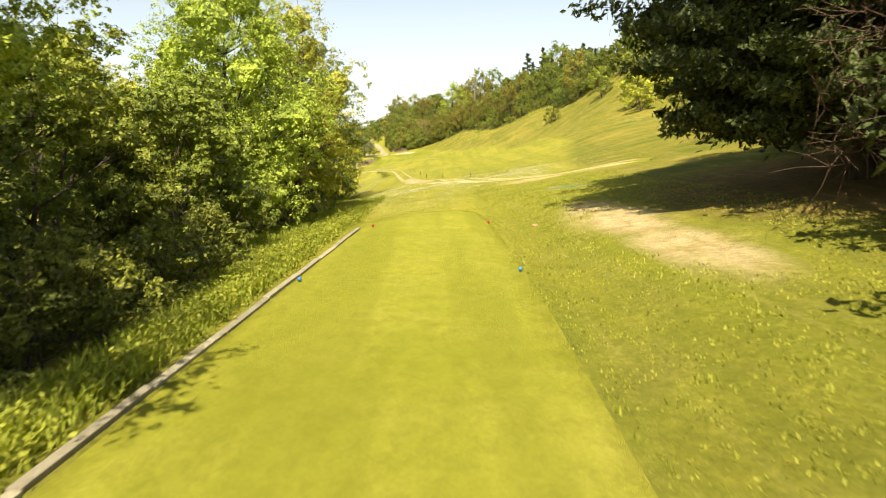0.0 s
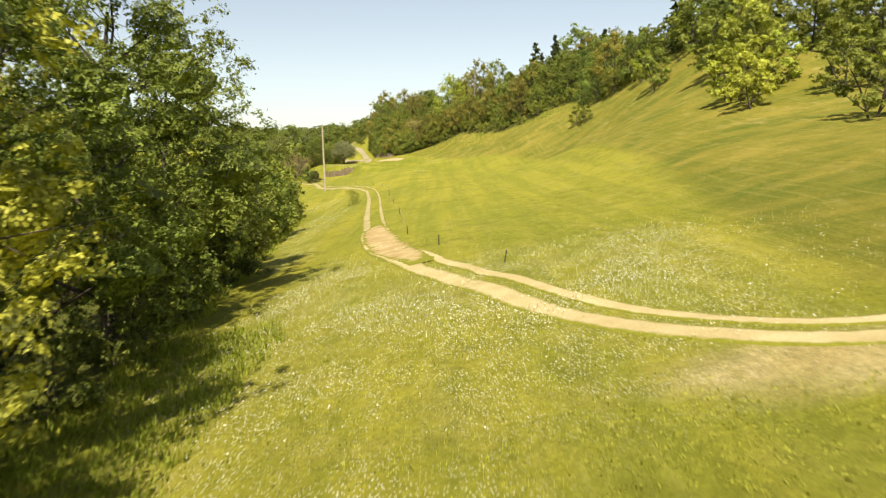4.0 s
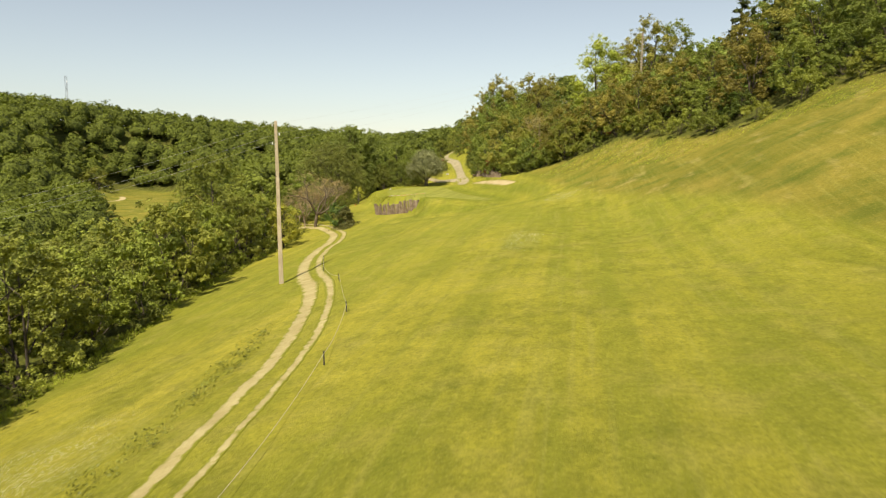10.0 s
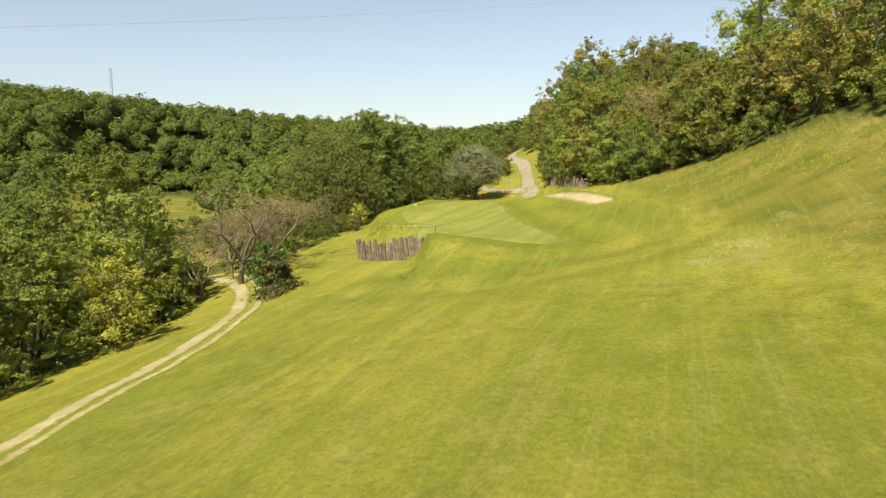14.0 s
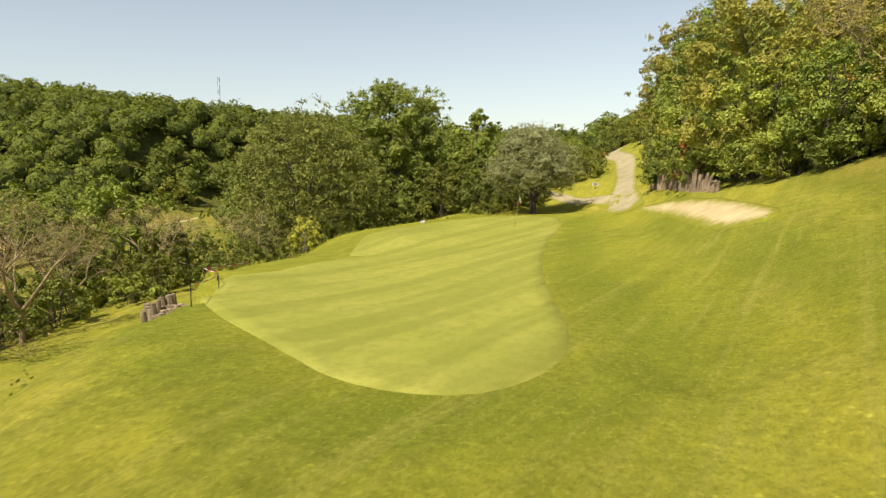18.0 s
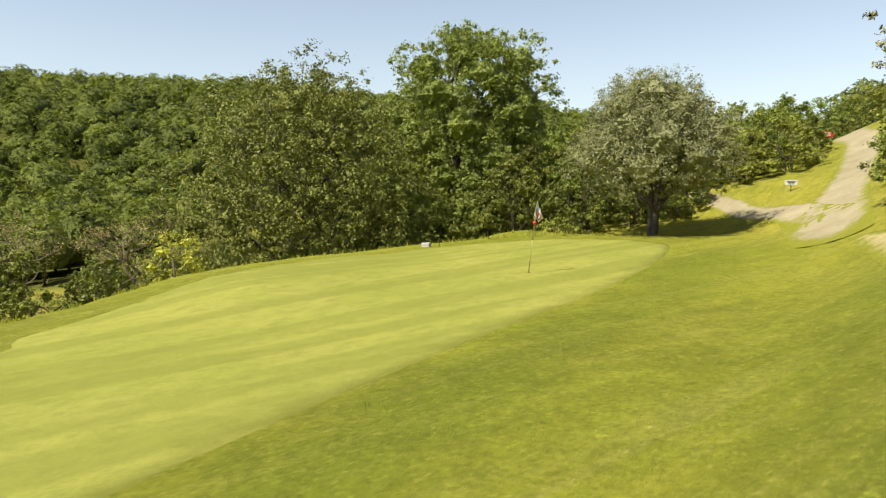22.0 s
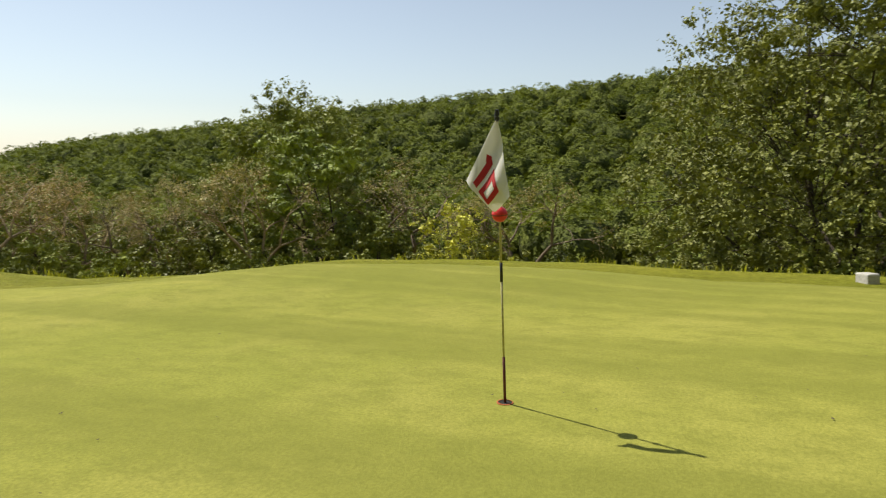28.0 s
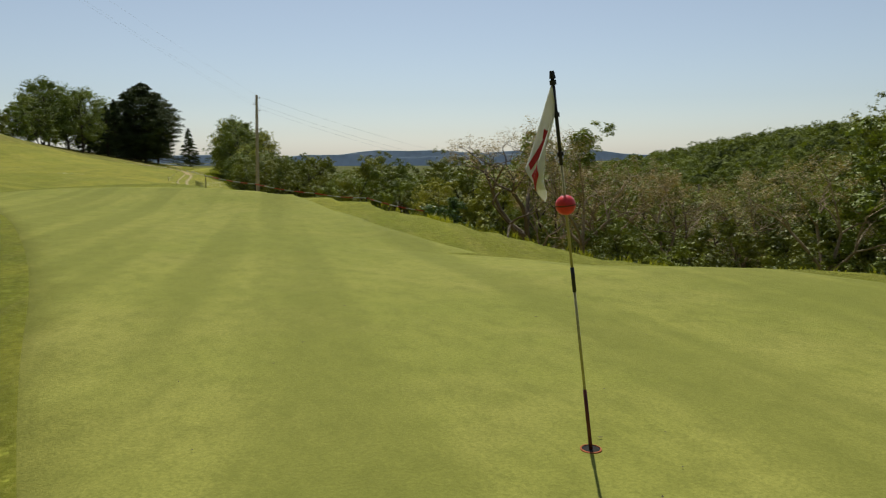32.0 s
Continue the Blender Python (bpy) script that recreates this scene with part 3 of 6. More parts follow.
def green_plane(x, y):
    """Level along the high side; the front lifts, the middle falls away to the valley."""
    edge = np.interp(y, [209, 222, 230, 240, 247], [-10, -14.8, -17.6, -21.2, -24.4])
    lean = np.interp(y, [207, 213, 218, 226, 230, 235, 241], [-0.05, 0.0, 0.04, 0.05, 0.062, 0.042, 0.032])
    roll = 0.04 * np.sin(x * 0.35 + 1.0) * np.cos(y * 0.22)
    rim = np.interp(y, [209, 214, 218, 221, 224, 226.4, 228.6, 230.5, 232.4, 234.6, 237.6, 240.2], [0, 0.18, 0.12, 0.12, 0.0, -0.26, -0.10, 0.14, 0.28, 0.22, 0.16, 0.0])
    roll = roll + rim * ease(edge - x, 5, 11)
    return np.interp(y, [209, 225, 239, 250], [-2.25, -2.28, -2.30, -2.12]) + lean * np.maximum(x - edge, -12.5) + 0.10 * np.minimum(x - edge + 12.5, 0) + roll


def in_glade(x, y):
    """Below 1 inside the long clearing on the valley floor."""
    u, v = x + 121, y - 298
    return np.hypot((0.78 * v - 0.62 * u) / 46, (0.78 * u + 0.62 * v) / 18)


def in_clearing(x, y):
    """Below 1 inside the clearing or in the strips kept treeless so the camera sees it."""
    s = np.clip(((x + 56) * -62 + (y - 233) * 52) / (62 ** 2 + 52 ** 2), 0, 1)
    q = np.clip(((x + 80) * -38 + (y - 236) * 51) / (38 ** 2 + 51 ** 2), 0, 1)
    strips = np.minimum(np.hypot(x + 56 + 62 * s, y - 233 - 52 * s) / 12, np.hypot(x + 80 + 38 * q, y - 236 - 51 * q) / 7)
    return np.minimum(in_glade(x, y), strips)


def land(x, y):
    """The height of the ground."""
    x, y = np.atleast_1d(np.asarray(x, float)), np.atleast_1d(np.asarray(y, float))
    wy = weights(STATION_Y, y)
    u = x - wy @ np.array(AXIS_X, float)
    z = np.einsum("ij,ik,jk->i", wy, weights(OFFSETS, u), np.array(SECTIONS, float))
    # beyond the hole: the valley, the wooded ridge across it, and the hill top
    dx, dy = x - HUB[0], y - HUB[1]
    far = np.hypot(dx, dy)
    yaw = np.degrees(np.arctan2(-dx, dy))
    ridge = np.interp(yaw, RIDGE_YAW, RIDGE_Z)
    base = np.where(ridge < 14, np.minimum(ridge, -13.5), -13.5)
    west = base + (ridge - base) * ease(far, 100, 210)
    east = np.minimum(ridge, 14) + (ridge - np.minimum(ridge, 14)) * ease(far, 30, 90)
    out = west + (east - west) * ease(yaw, 20, -40) * ease(yaw, -178, -150)
    out = out - 0.02 * np.maximum(far - 260, 0) * (far < 1200) - 18.8 * (far >= 1200)
    away = np.maximum.reduce([np.abs(u) - 45, -10 - y, y - 310, np.zeros(len(x))])
    z = z + (out - z) * ease(away, 0, 55)
    z = z + (-9.4 - z) * (1 - ease(in_glade(x, y), 0.9, 1.8))
    z = z - 1.15 * (1 - ease(np.hypot((x + 31) / 9.0, (y - 254.5) / 7.0), 0.45, 1.0))
    # tee and green stand level above the slope
    tee = inside_by(x, y, TEE_LINE)
    z = z + (-4.9 - z) * (1 - ease(tee, 0.4, 3.0))
    apron = inside_by(x, y, APRON_LINE)
    reach = np.where(x > np.interp(y, [206, 250], [-14, -27]), 5.0, np.where(y < 218, np.interp(x, [-20.2, -17.5], [0.5, 7.0]), 2.4))
    reach = np.where((y < 209) & (x > -19.4), np.maximum(reach, np.interp(x, [-19.4, -17.5], [2.0, 7.0])), reach)
    z = z + (green_plane(x, y) - z) * (1 - ease(apron / reach, 0.0, 1.0))
    near = (np.abs(x) < 80) & (y > -30) & (y < 320)
    lumps = np.sin(x * 0.9 + 2 * np.sin(y * 0.35)) * np.sin(y * 0.8 + x * 0.2) + 0.5 * np.sin(x * 0.31 - y * 0.43)
    return z + near * 0.06 * lumps * ease(apron, 0.5, 4.0) * ease(tee, 0.4, 2.0)


def land1(x, y):
    return float(land([x], [y])[0])


def on_land(x, y, sink=0.0):
    return (x, y, land1(x, y) - sink)


WOOD_Y = [-30, 10, 31, 57, 73, 88, 117, 131, 152, 167, 186, 198, 212, 230, 250, 270]
WOOD_X = [-6.8, -6.8, -8.6, -8.8, -10.5, -12, -15.5, -19.5, -25.5, -30, -33.5, -34.5, -41, -42, -37, -38]
HEDGE_Y = [60, 110, 150, 165, 180, 191, 199, 216, 222, 231, 236, 251, 262, 285]
HEDGE_X = [48, 46, 44, 38, 30, 25, 16, 8, 4, -3, -9.0, -18.0, -20.5, -20]


# ---- ground ----
def ground():
    xs = np.unique(np.concatenate([-np.geomspace(75, 4200, 34), np.arange(-75, -36, 2.0), np.arange(-36, 22, 0.7), np.arange(22, 80, 2.0), np.geomspace(80, 4200, 30)]).round(2))
    ys = np.unique(np.concatenate([-np.geomspace(25, 4200, 30), np.arange(-25, 300, 0.9), np.arange(300, 400, 4.0), np.geomspace(400, 4500, 30)]).round(2))
    gx, gy = np.meshgrid(xs, ys)
    x, y = gx.ravel(), gy.ravel()
    z = np.concatenate([land(x[i:i + 40000], y[i:i + 40000]) for i in range(0, len(x), 40000)])
    tee = inside_by(x, y, TEE_LINE)
    green = inside_by(x, y, GREEN_LINE)
    z = z - 0.05 * (tee < -1.3) - 0.05 * (green < -1.3)
    k = np.arange(len(ys) - 1)[:, None] * len(xs) + np.arange(len(xs) - 1)[None]
    quads = np.stack([k, k + 1, k + 1 + len(xs), k + len(xs)], -1).reshape(-1, 4)
    me = mesh_of("ground", np.stack([x, y, z], 1), quads, True)
    wood_edge = np.interp(y, WOOD_Y, WOOD_X)
    hedge_edge = np.interp(y, HEDGE_Y, HEDGE_X)
    toe = np.interp(y, [0, 60, 90, 108, 134, 150, 175, 200, 225, 245], [9, 12, 17.5, 18.6, 19, 17, 10.5, 1.5, -5, -12])
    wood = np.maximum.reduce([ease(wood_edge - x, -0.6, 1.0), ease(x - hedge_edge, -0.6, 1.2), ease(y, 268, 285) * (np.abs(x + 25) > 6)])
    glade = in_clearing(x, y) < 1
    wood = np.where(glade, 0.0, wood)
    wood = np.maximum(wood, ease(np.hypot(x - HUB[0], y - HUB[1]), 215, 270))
    rough = np.maximum(ease(x - toe, -0.8, 1.4), glade)
    rough = np.maximum(rough, 0.55 * ((x < -3.4) & (y < 45)))
    daisy = np.zeros(len(x))
    for cx, cy, rx, ry in ((-2.5, 166, 1.2, 5), (3.5, 57, 8.5, 11), (-3.5, 56, 4.5, 12), (-1, 44, 4, 6), (-10.6, 102, 2.6, 22), (-8.6, 80, 2.0, 7), (-4, 66, 2.5, 8), (-0.5, 198, 2.2, 3.5), (-14.5, 130, 3, 10), (8.2, 62, 4, 5)):
        daisy = np.maximum(daisy, 1 - ease(np.hypot((x - cx) / rx, (y - cy) / ry), 0.5, 1.1))
    bare = 1 - ease(np.hypot((x - 7.4) / 1.6, (y - 23.5) / 6.5), 0.6, 1.1)
    bare = np.maximum(bare, 0.95 * (1 - ease(np.hypot((x - 7.5) / 1.3, (y - 15.0) / 5.0), 0.5, 1.1)))
    needles = 0.9 * (1 - ease(np.hypot((x - 15.5) / 7.2, (y - 23.5) / 10.5), 0.6, 1.1))
    bare = np.maximum(bare, 0.7 * (1 - ease(np.hypot((x - 9.5) / 5.0, (y - 49) / 1.6), 0.6, 1.1)))
    lush = 0.55 * (1 - ease(inside_by(x, y, APRON_LINE), 0.5, 3.0))
    mown_edge = np.interp(y, [140, 165, 188, 199.7, 219], [2, -1.5, -7.9, -13.4, -21.9])
    mown = ease(x - mown_edge, -0.4, 0.4) * ease(toe - 1.5 - x, 0, 2.5) * ease(y, 160, 182) * (1 - ease(y, 214, 220))
    lush = np.maximum(lush, 0.15 * mown)
    lush = np.maximum(lush, 0.3 * (1 - ease(np.hypot((x - 7.5) / 6.5, (y - 22) / 30), 0.5, 1.1)))
    # rounds of the mower about the green
    about = green + 0.25 * np.sin(0.5 * x) * np.sin(0.4 * y)
    swath = 0.55 * ease(np.sin(about * 2 * math.pi / 5.4 + 0.5), -0.35, 0.35) * ease(about, 0.1, 0.6) * (1 - ease(about, 10, 14))
    swath = swath * ease(x - np.interp(y, [206, 212, 226, 250], [-24, -20, -21, -28]), 0, 2.0) * (1 - ease(y, 243, 248))
    for name, values in (("swath", swath), ("lush", lush), ("wood", wood), ("rough", rough), ("daisy", daisy), ("bare", bare), ("needles", needles)):
        me.attributes.new(name, "FLOAT", "POINT").data.foreach_set("value", np.asarray(values, np.float32))
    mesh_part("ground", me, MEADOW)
    tagged(bpy.data.objects["ground"], "sloping grassland of mown fairway and dry rough hillside", "ground", kind="structure")


ground()


def patch(name, outline, material, label, category, lift=0.02, step=0.45, wobble=0.0, heights=land, flush=False):
    """A sheet that lies on the ground inside an outline; its rim is turned down into the ground."""
    c = np.asarray(outline, float)
    count = max(24, int(np.linalg.norm(np.roll(c, -1, 0) - c, axis=1).sum() / step))
    run = np.concatenate([[0], np.cumsum(np.linalg.norm(np.roll(c, -1, 0) - c, axis=1))])
    s = np.linspace(0, run[-1], count, endpoint=False)
    rim = np.stack([np.interp(s, run, np.append(c[:, k], c[0, k])) for k in (0, 1)], 1)
    if wobble:
        mid = rim.mean(0)
        rim = rim + unit(rim - mid) * (wobble * rng.normal(0, 1, (count, 1)))
    lo, hi = rim.min(0), rim.max(0)
    gx, gy = np.meshgrid(np.arange(lo[0], hi[0], step), np.arange(lo[1], hi[1], step))
    px, py = gx.ravel(), gy.ravel()
    keep = inside_by(px, py, rim) < -0.45 * step
    bm = bmesh.new()
    inner = np.stack([px[keep], py[keep]], 1)
    zi = heights(inner[:, 0], inner[:, 1]) + lift if len(inner) else []
    zr = heights(rim[:, 0], rim[:, 1])
    from mathutils.geometry import delaunay_2d_cdt
    pts = [Vector(p) for p in np.concatenate([rim, inner])]
    out = delaunay_2d_cdt(pts, [(i, (i + 1) % count) for i in range(count)], [], 1, 1e-5)
    z = np.concatenate([zr + min(lift, 0.006) if flush else zr + lift, zi])
    vs = []
    for p, orig in zip(out[0], out[3]):
        vs.append(bm.verts.new((p.x, p.y, z[orig[0]] if orig else land1(p.x, p.y) + lift)))
    for f in out[2]:
        face = bm.faces.new([vs[i] for i in f])
        if face.normal.z < 0:
            face.normal_flip()
    away = {}
    hem = [e for e in bm.edges if e.is_boundary]
    for e in hem:
        along = (e.verts[1].co - e.verts[0].co).to_2d()
        out_way = Vector((along.y, -along.x, 0)).normalized()
        if out_way.dot(e.link_faces[0].calc_center_median() - e.verts[0].co) > 0:
            out_way = -out_way
        for v in e.verts:
            away[v] = away.get(v, Vector()) + out_way
    low = {v: bm.verts.new(v.co + w.normalized() * 0.3 - Vector((0, 0, lift + 0.5))) for v, w in away.items()}
    for e in hem:
        p, q = e.verts
        bm.faces.new((q, p, low[p], low[q]) if e.link_loops[0].vert == p else (p, q, low[q], low[p]))
    bm.normal_update()
    ob = part(name, bm, material, smooth=True)
    p = np.array([v.co[:] for v in ob.data.vertices])
    rim_share = 1 + np.maximum(inside_by(p[:, 0], p[:, 1], rim), -1.2) / 1.2
    ob.data.attributes.new("rim", "FLOAT", "POINT").data.foreach_set("value", rim_share.astype(np.float32))
    return tagged(ob, label, category, kind="structure")


patch("putting_green", GREEN_LINE, GREEN_TURF, "closely mown pale green putting surface with faint mowing stripes", "green", 0.02, 0.5, 0.0, flush=True)
patch("tee_box", TEE_LINE, TEE_TURF, "long level mown tee of bright yellow-green grass", "tee", 0.02, 0.6, 0.0, flush=True)


def strip(name, line, widths, material, label, category, lift=0.03, kind="structure", ragged=0.12, step=0.4, group="", wear=0.0):
    """A worn band along a line on the ground, with uneven edges and a slight camber."""
    c = np.asarray(line, float)
    run = np.concatenate([[0], np.cumsum(np.linalg.norm(np.diff(c, axis=0), axis=1))])
    s = np.arange(0, run[-1], step)
    from_run = weights(run, s)
    p = from_run @ c
    w = np.interp(s, run, np.broadcast_to(widths, len(c))) / 2
    t = unit(np.gradient(p, axis=0))
    side = np.stack([t[:, 1], -t[:, 0]], 1)
    left = w * (1.25 + 0.07 * np.sin(s * 0.37 + 1.3)) + rng.normal(0, ragged, len(s))
    right = w * (1.25 + 0.07 * np.cos(s * 0.29)) + rng.normal(0, ragged, len(s))
    cols = []
    for k, (share, up) in enumerate(((-1, -0.05), (-0.82, lift), (-0.55, lift), (-0.25, lift), (0.25, lift), (0.55, lift), (0.82, lift), (1, -0.05))):
        q = p + side * (np.where(share < 0, left, right) * share)[:, None]
        cols.append(np.column_stack([q, land(q[:, 0], q[:, 1]) + up]))
    verts = np.stack(cols, 1).reshape(-1, 3)
    k = np.arange(len(s) - 1)[:, None] * 8 + np.arange(7)[None]
    quads = np.stack([k, k + 1, k + 9, k + 8], -1).reshape(-1, 4)
    me = mesh_of(name, verts, quads, True)
    rim = np.tile([1.2, 0.85, 0.45, 0.15, 0.15, 0.45, 0.85, 1.2], len(s)) + 0.55 * np.repeat(np.interp(s, [0, 2.5, run[-1] - 2.5, run[-1]], [1, 0, 0, 1]), 8) * 1.7
    me.attributes.new("rim", "FLOAT", "POINT").data.foreach_set("value", (rim + wear).astype(np.float32))
    return tagged(mesh_part(name, me, material), label, category, group, kind)


TRACK = [(16, 47.5), (12.3, 49.5), (8.5, 50.8), (5.4, 54.2), (2.85, 60), (-0.35, 68.5), (-2.6, 77.5), (-3.5, 85), (-4.9, 99), (-6.6, 118), (-8.4, 134), (-9.9, 143), (-11.8, 150.5),
         (-15, 159.5), (-19, 168), (-22.9, 179.8), (-25, 190.5), (-27.4, 198.5), (-31, 205.2), (-34.5, 209.5), (-38.5, 213), (-46, 216)]


def ruts():
    c = np.array(TRACK, float)
    t = unit(np.gradient(c, axis=0))
    side = np.stack([t[:, 1], -t[:, 0]], 1)
    far_on = np.interp(c[:, 1], [78, 95, 115, 135, 148, 158, 170, 182, 200], [1.2, 1.05, 0.85, 0.9, 1.2, 1.7, 1.9, 1.8, 1.8])
    for shift, wide in ((-0.64, 0.52 * far_on), (0.6, 0.32 * far_on)):
        for a, b, earth in ((0, 8, CLAY), (6, len(c), FRAYED_CLAY)):
            strip("wheel_rut", (c + side * shift)[a:b], wide[a:b] * (1.45 if a == 0 else 1.15), earth, "bare pale wheel rut worn into the grass", "track", 0.035 if a else 0.041, ragged=0.015, group="wheel ruts of the track", wear=0.0 if a == 0 else 0.06 if shift < 0 else 0.24)
    strip("worn_bend", [(0.15, 66.5), (-1.0, 70.5), (-1.85, 74), (-2.55, 77.5), (-3.0, 80.5), (-3.4, 83.5), (-3.65, 88)], [1.1, 1.6, 2.0, 2.1, 1.8, 1.4, 0.6], RED_CLAY, "reddish bare earth where the track bends", "track", 0.05, ragged=0.06, step=0.3, wear=0.0)


ruts()
strip("gravel_path", [(-19.2, 248.3), (-20.6, 251.5), (-21.8, 256), (-22.9, 260.5), (-24.7, 266.5), (-27.2, 271.5), (-28.9, 276), (-29.3, 281), (-28.0, 286.5), (-24.5, 292), (-20, 296)],
      [1.9, 2.3, 1.8, 1.7, 1.8, 1.9, 2.0, 2.0, 2.0, 2.0, 2.0], GRAVEL, "pale gravel path climbing away between bushes", "path", 0.045, ragged=0.035)
strip("side_path", [(-20.9, 252.0), (-23.6, 254.6), (-26.3, 257.0), (-29.0, 259.2), (-33.5, 261.6)], [1.9, 1.4, 1.1, 1.0, 0.9], GRAVEL, "narrow pale gravel path beside the olive tree", "path", 0.045, ragged=0.035)
patch("sand_bunker", rounded([(-19.4, 249.2), (-16.5, 246.3), (-14.0, 241.8), (-11.8, 237.1), (-8.7, 229.8), (-7.5, 225.3), (-9.1, 225.7), (-11.6, 230.8), (-14.2, 238.6), (-17.0, 244.4)], 2), SAND,
      "shallow crescent of pale sand beside the green", "bunker", 0.07, 0.4, 0.02, flush=True)

strip("glade_path", [(-160, 332), (-151, 325), (-145, 317.5), (-137, 310), (-131, 302), (-127, 293), (-129, 284)], [2.2, 3.4, 2.0, 1.8, 1.8, 1.6, 1.6], SAND, "pale sandy path curving through the valley clearing", "path", 0.12, ragged=0.15, step=0.8)


# ---- trees ----
def curve_points(r, p0, p1, count, bend):
    s = np.linspace(0, 1, count)[:, None]
    mid = r.normal(0, bend, 3) * np.linalg.norm(np.subtract(p1, p0))
    return np.asarray(p0) * (1 - s) + np.asarray(p1) * s + mid * (s * (1 - s) * 2)


def chain(points, r0, r1, sides):
    radii = np.linspace(r0, r1, len(points))
    return tubes(points[:-1], points[1:], radii[:-1], radii[1:], sides)


def hulls(r, centres, radii, flat):
    """Rough closed leafy masses, one round each centre, added to block light inside a crown."""
    turn = np.arange(7) * (2 * math.pi / 7)
    shape = np.concatenate([np.column_stack([np.cos(turn + 0.4 * j) * k, np.sin(turn + 0.4 * j) * k, np.full(7, h)]) for j, (k, h) in enumerate(((0.12, -0.95), (0.75, -0.6), (1.0, 0.05), (0.72, 0.65), (0.12, 0.98)))])
    uneven = 1 + 0.16 * r.normal(0, 1, (len(centres), 35, 1))
    verts = centres[:, None] + shape[None] * uneven * radii[:, None, None] * [1, 1, flat]
    k = np.arange(7)
    face = np.concatenate([np.stack([k + 7 * j, (k + 1) % 7 + 7 * j, (k + 1) % 7 + 7 * j + 7, k + 7 * j + 7], 1) for j in range(4)])
    return verts.reshape(-1, 3), (face[None] + (np.arange(len(centres)) * 35)[:, None, None]).reshape(-1, 4)


def broadleaf(seed, tall, wide, count, size, start=0.22, lumps=10, slim=0.6, airy=0.25, girth=None, stems=1, flat=0.8, fill=55, boughs=2, tight=28, heart_size=0.47):
    """Trunk with limbs, and a crown of many leaves gathered in clumps with gaps between."""
    r = np.random.default_rng(seed)
    girth = girth or tall * 0.017 + 0.03
    wood = []
    z0 = tall * start
    ang = r.uniform(0, 6.28) + np.arange(lumps) * 2.4
    level = (np.arange(lumps) + 0.5) / lumps
    reach = wide * np.sqrt(np.clip(1 - (1.55 * level - 0.55) ** 2, 0.08, 1)) * 0.68 * r.uniform(0.75, 1.15, lumps)
    lump = np.stack([np.cos(ang) * reach, np.sin(ang) * reach, z0 + (tall - z0) * (0.10 + 0.80 * level)], 1)
    lump_r = wide * r.uniform(0.34, 0.52, lumps) * (1 - 0.25 * level)
    feet = [np.array([0.0, 0, -0.4])] if stems == 1 else [np.array([r.uniform(-0.35, 0.35), r.uniform(-0.35, 0.35), -0.3]) for _ in range(stems)]
    tops = []
    for k, foot in enumerate(feet):
        lean = r.normal(0, 0.05 * tall if stems == 1 else 0.16 * tall, 2)
        top = np.array([lean[0], lean[1], tall * (0.82 if stems == 1 else r.uniform(0.5, 0.8))])
        pts = curve_points(r, foot, top, 7, 0.05)
        tops.append(pts)
        wood.append(chain(pts, girth / math.sqrt(stems), girth * 0.18, 8))
    for k in range(lumps):
        pts = tops[k % len(tops)]
        at = np.clip((lump[k, 2] - 0.35 * reach[k]) / tall, start * 0.7, 0.72)
        i = min(int(at / 0.82 * 6), 5)
        limb = curve_points(r, pts[i], lump[k], 5, 0.12)
        wood.append(chain(limb, girth * 0.42 * (1 - 0.5 * level[k]), girth * 0.08, 5))
        for _ in range(boughs):
            end = lump[k] + unit(r.normal(0, 1, 3) + [0, 0, 0.3]) * lump_r[k] * 0.9
            wood.append(chain(curve_points(r, limb[r.integers(2, 5)], end, 4, 0.12), girth * 0.1, girth * 0.02, 3))
    # big shaded leaves fill the heart of each lump; small ones gather in clumps on its outside
    where = np.repeat(np.arange(lumps), fill)
    way = unit(r.normal(0, 1, (len(where), 3)))
    heart = lump[where] + way * (lump_r[where] * r.uniform(0.1, 0.62, len(where)))[:, None] * [1, 1, flat]
    filler = joined(leaves(r, heart, way, size * 2.0, 0.8, 0.2), hulls(r, lump, lump_r * heart_size, flat))
    clumps = max(40, count // tight)
    pick = r.choice(lumps, clumps, p=lump_r ** 2 / (lump_r ** 2).sum())
    way = unit(r.normal(0, 1, (clumps, 3)) + [0, 0, 0.3])
    centre = lump[pick] + way * (lump_r[pick] * r.uniform(0.70, 1.06 + 0.2 * airy, clumps))[:, None] * [1, 1, flat]
    centre[:, 2] = np.maximum(centre[:, 2], 0.05 * tall if start > 0.1 else 0.12)
    which = r.integers(0, clumps, count)
    spread = (0.10 + 0.045 * wide) * r.uniform(0.6, 1.4, clumps)
    ball = unit(r.normal(0, 1, (count, 3))) * r.uniform(0.1, 1.0, (count, 1))
    spot = centre[which] + ball * spread[which][:, None] * [1.15, 1.15, 0.8]
    outward = unit(0.6 * way[which] + unit(ball) + [0, 0, 0.2])
    return joined(*wood), joined(leaves(r, spot, outward, size, slim, 0.35, wild=0.5), filler)


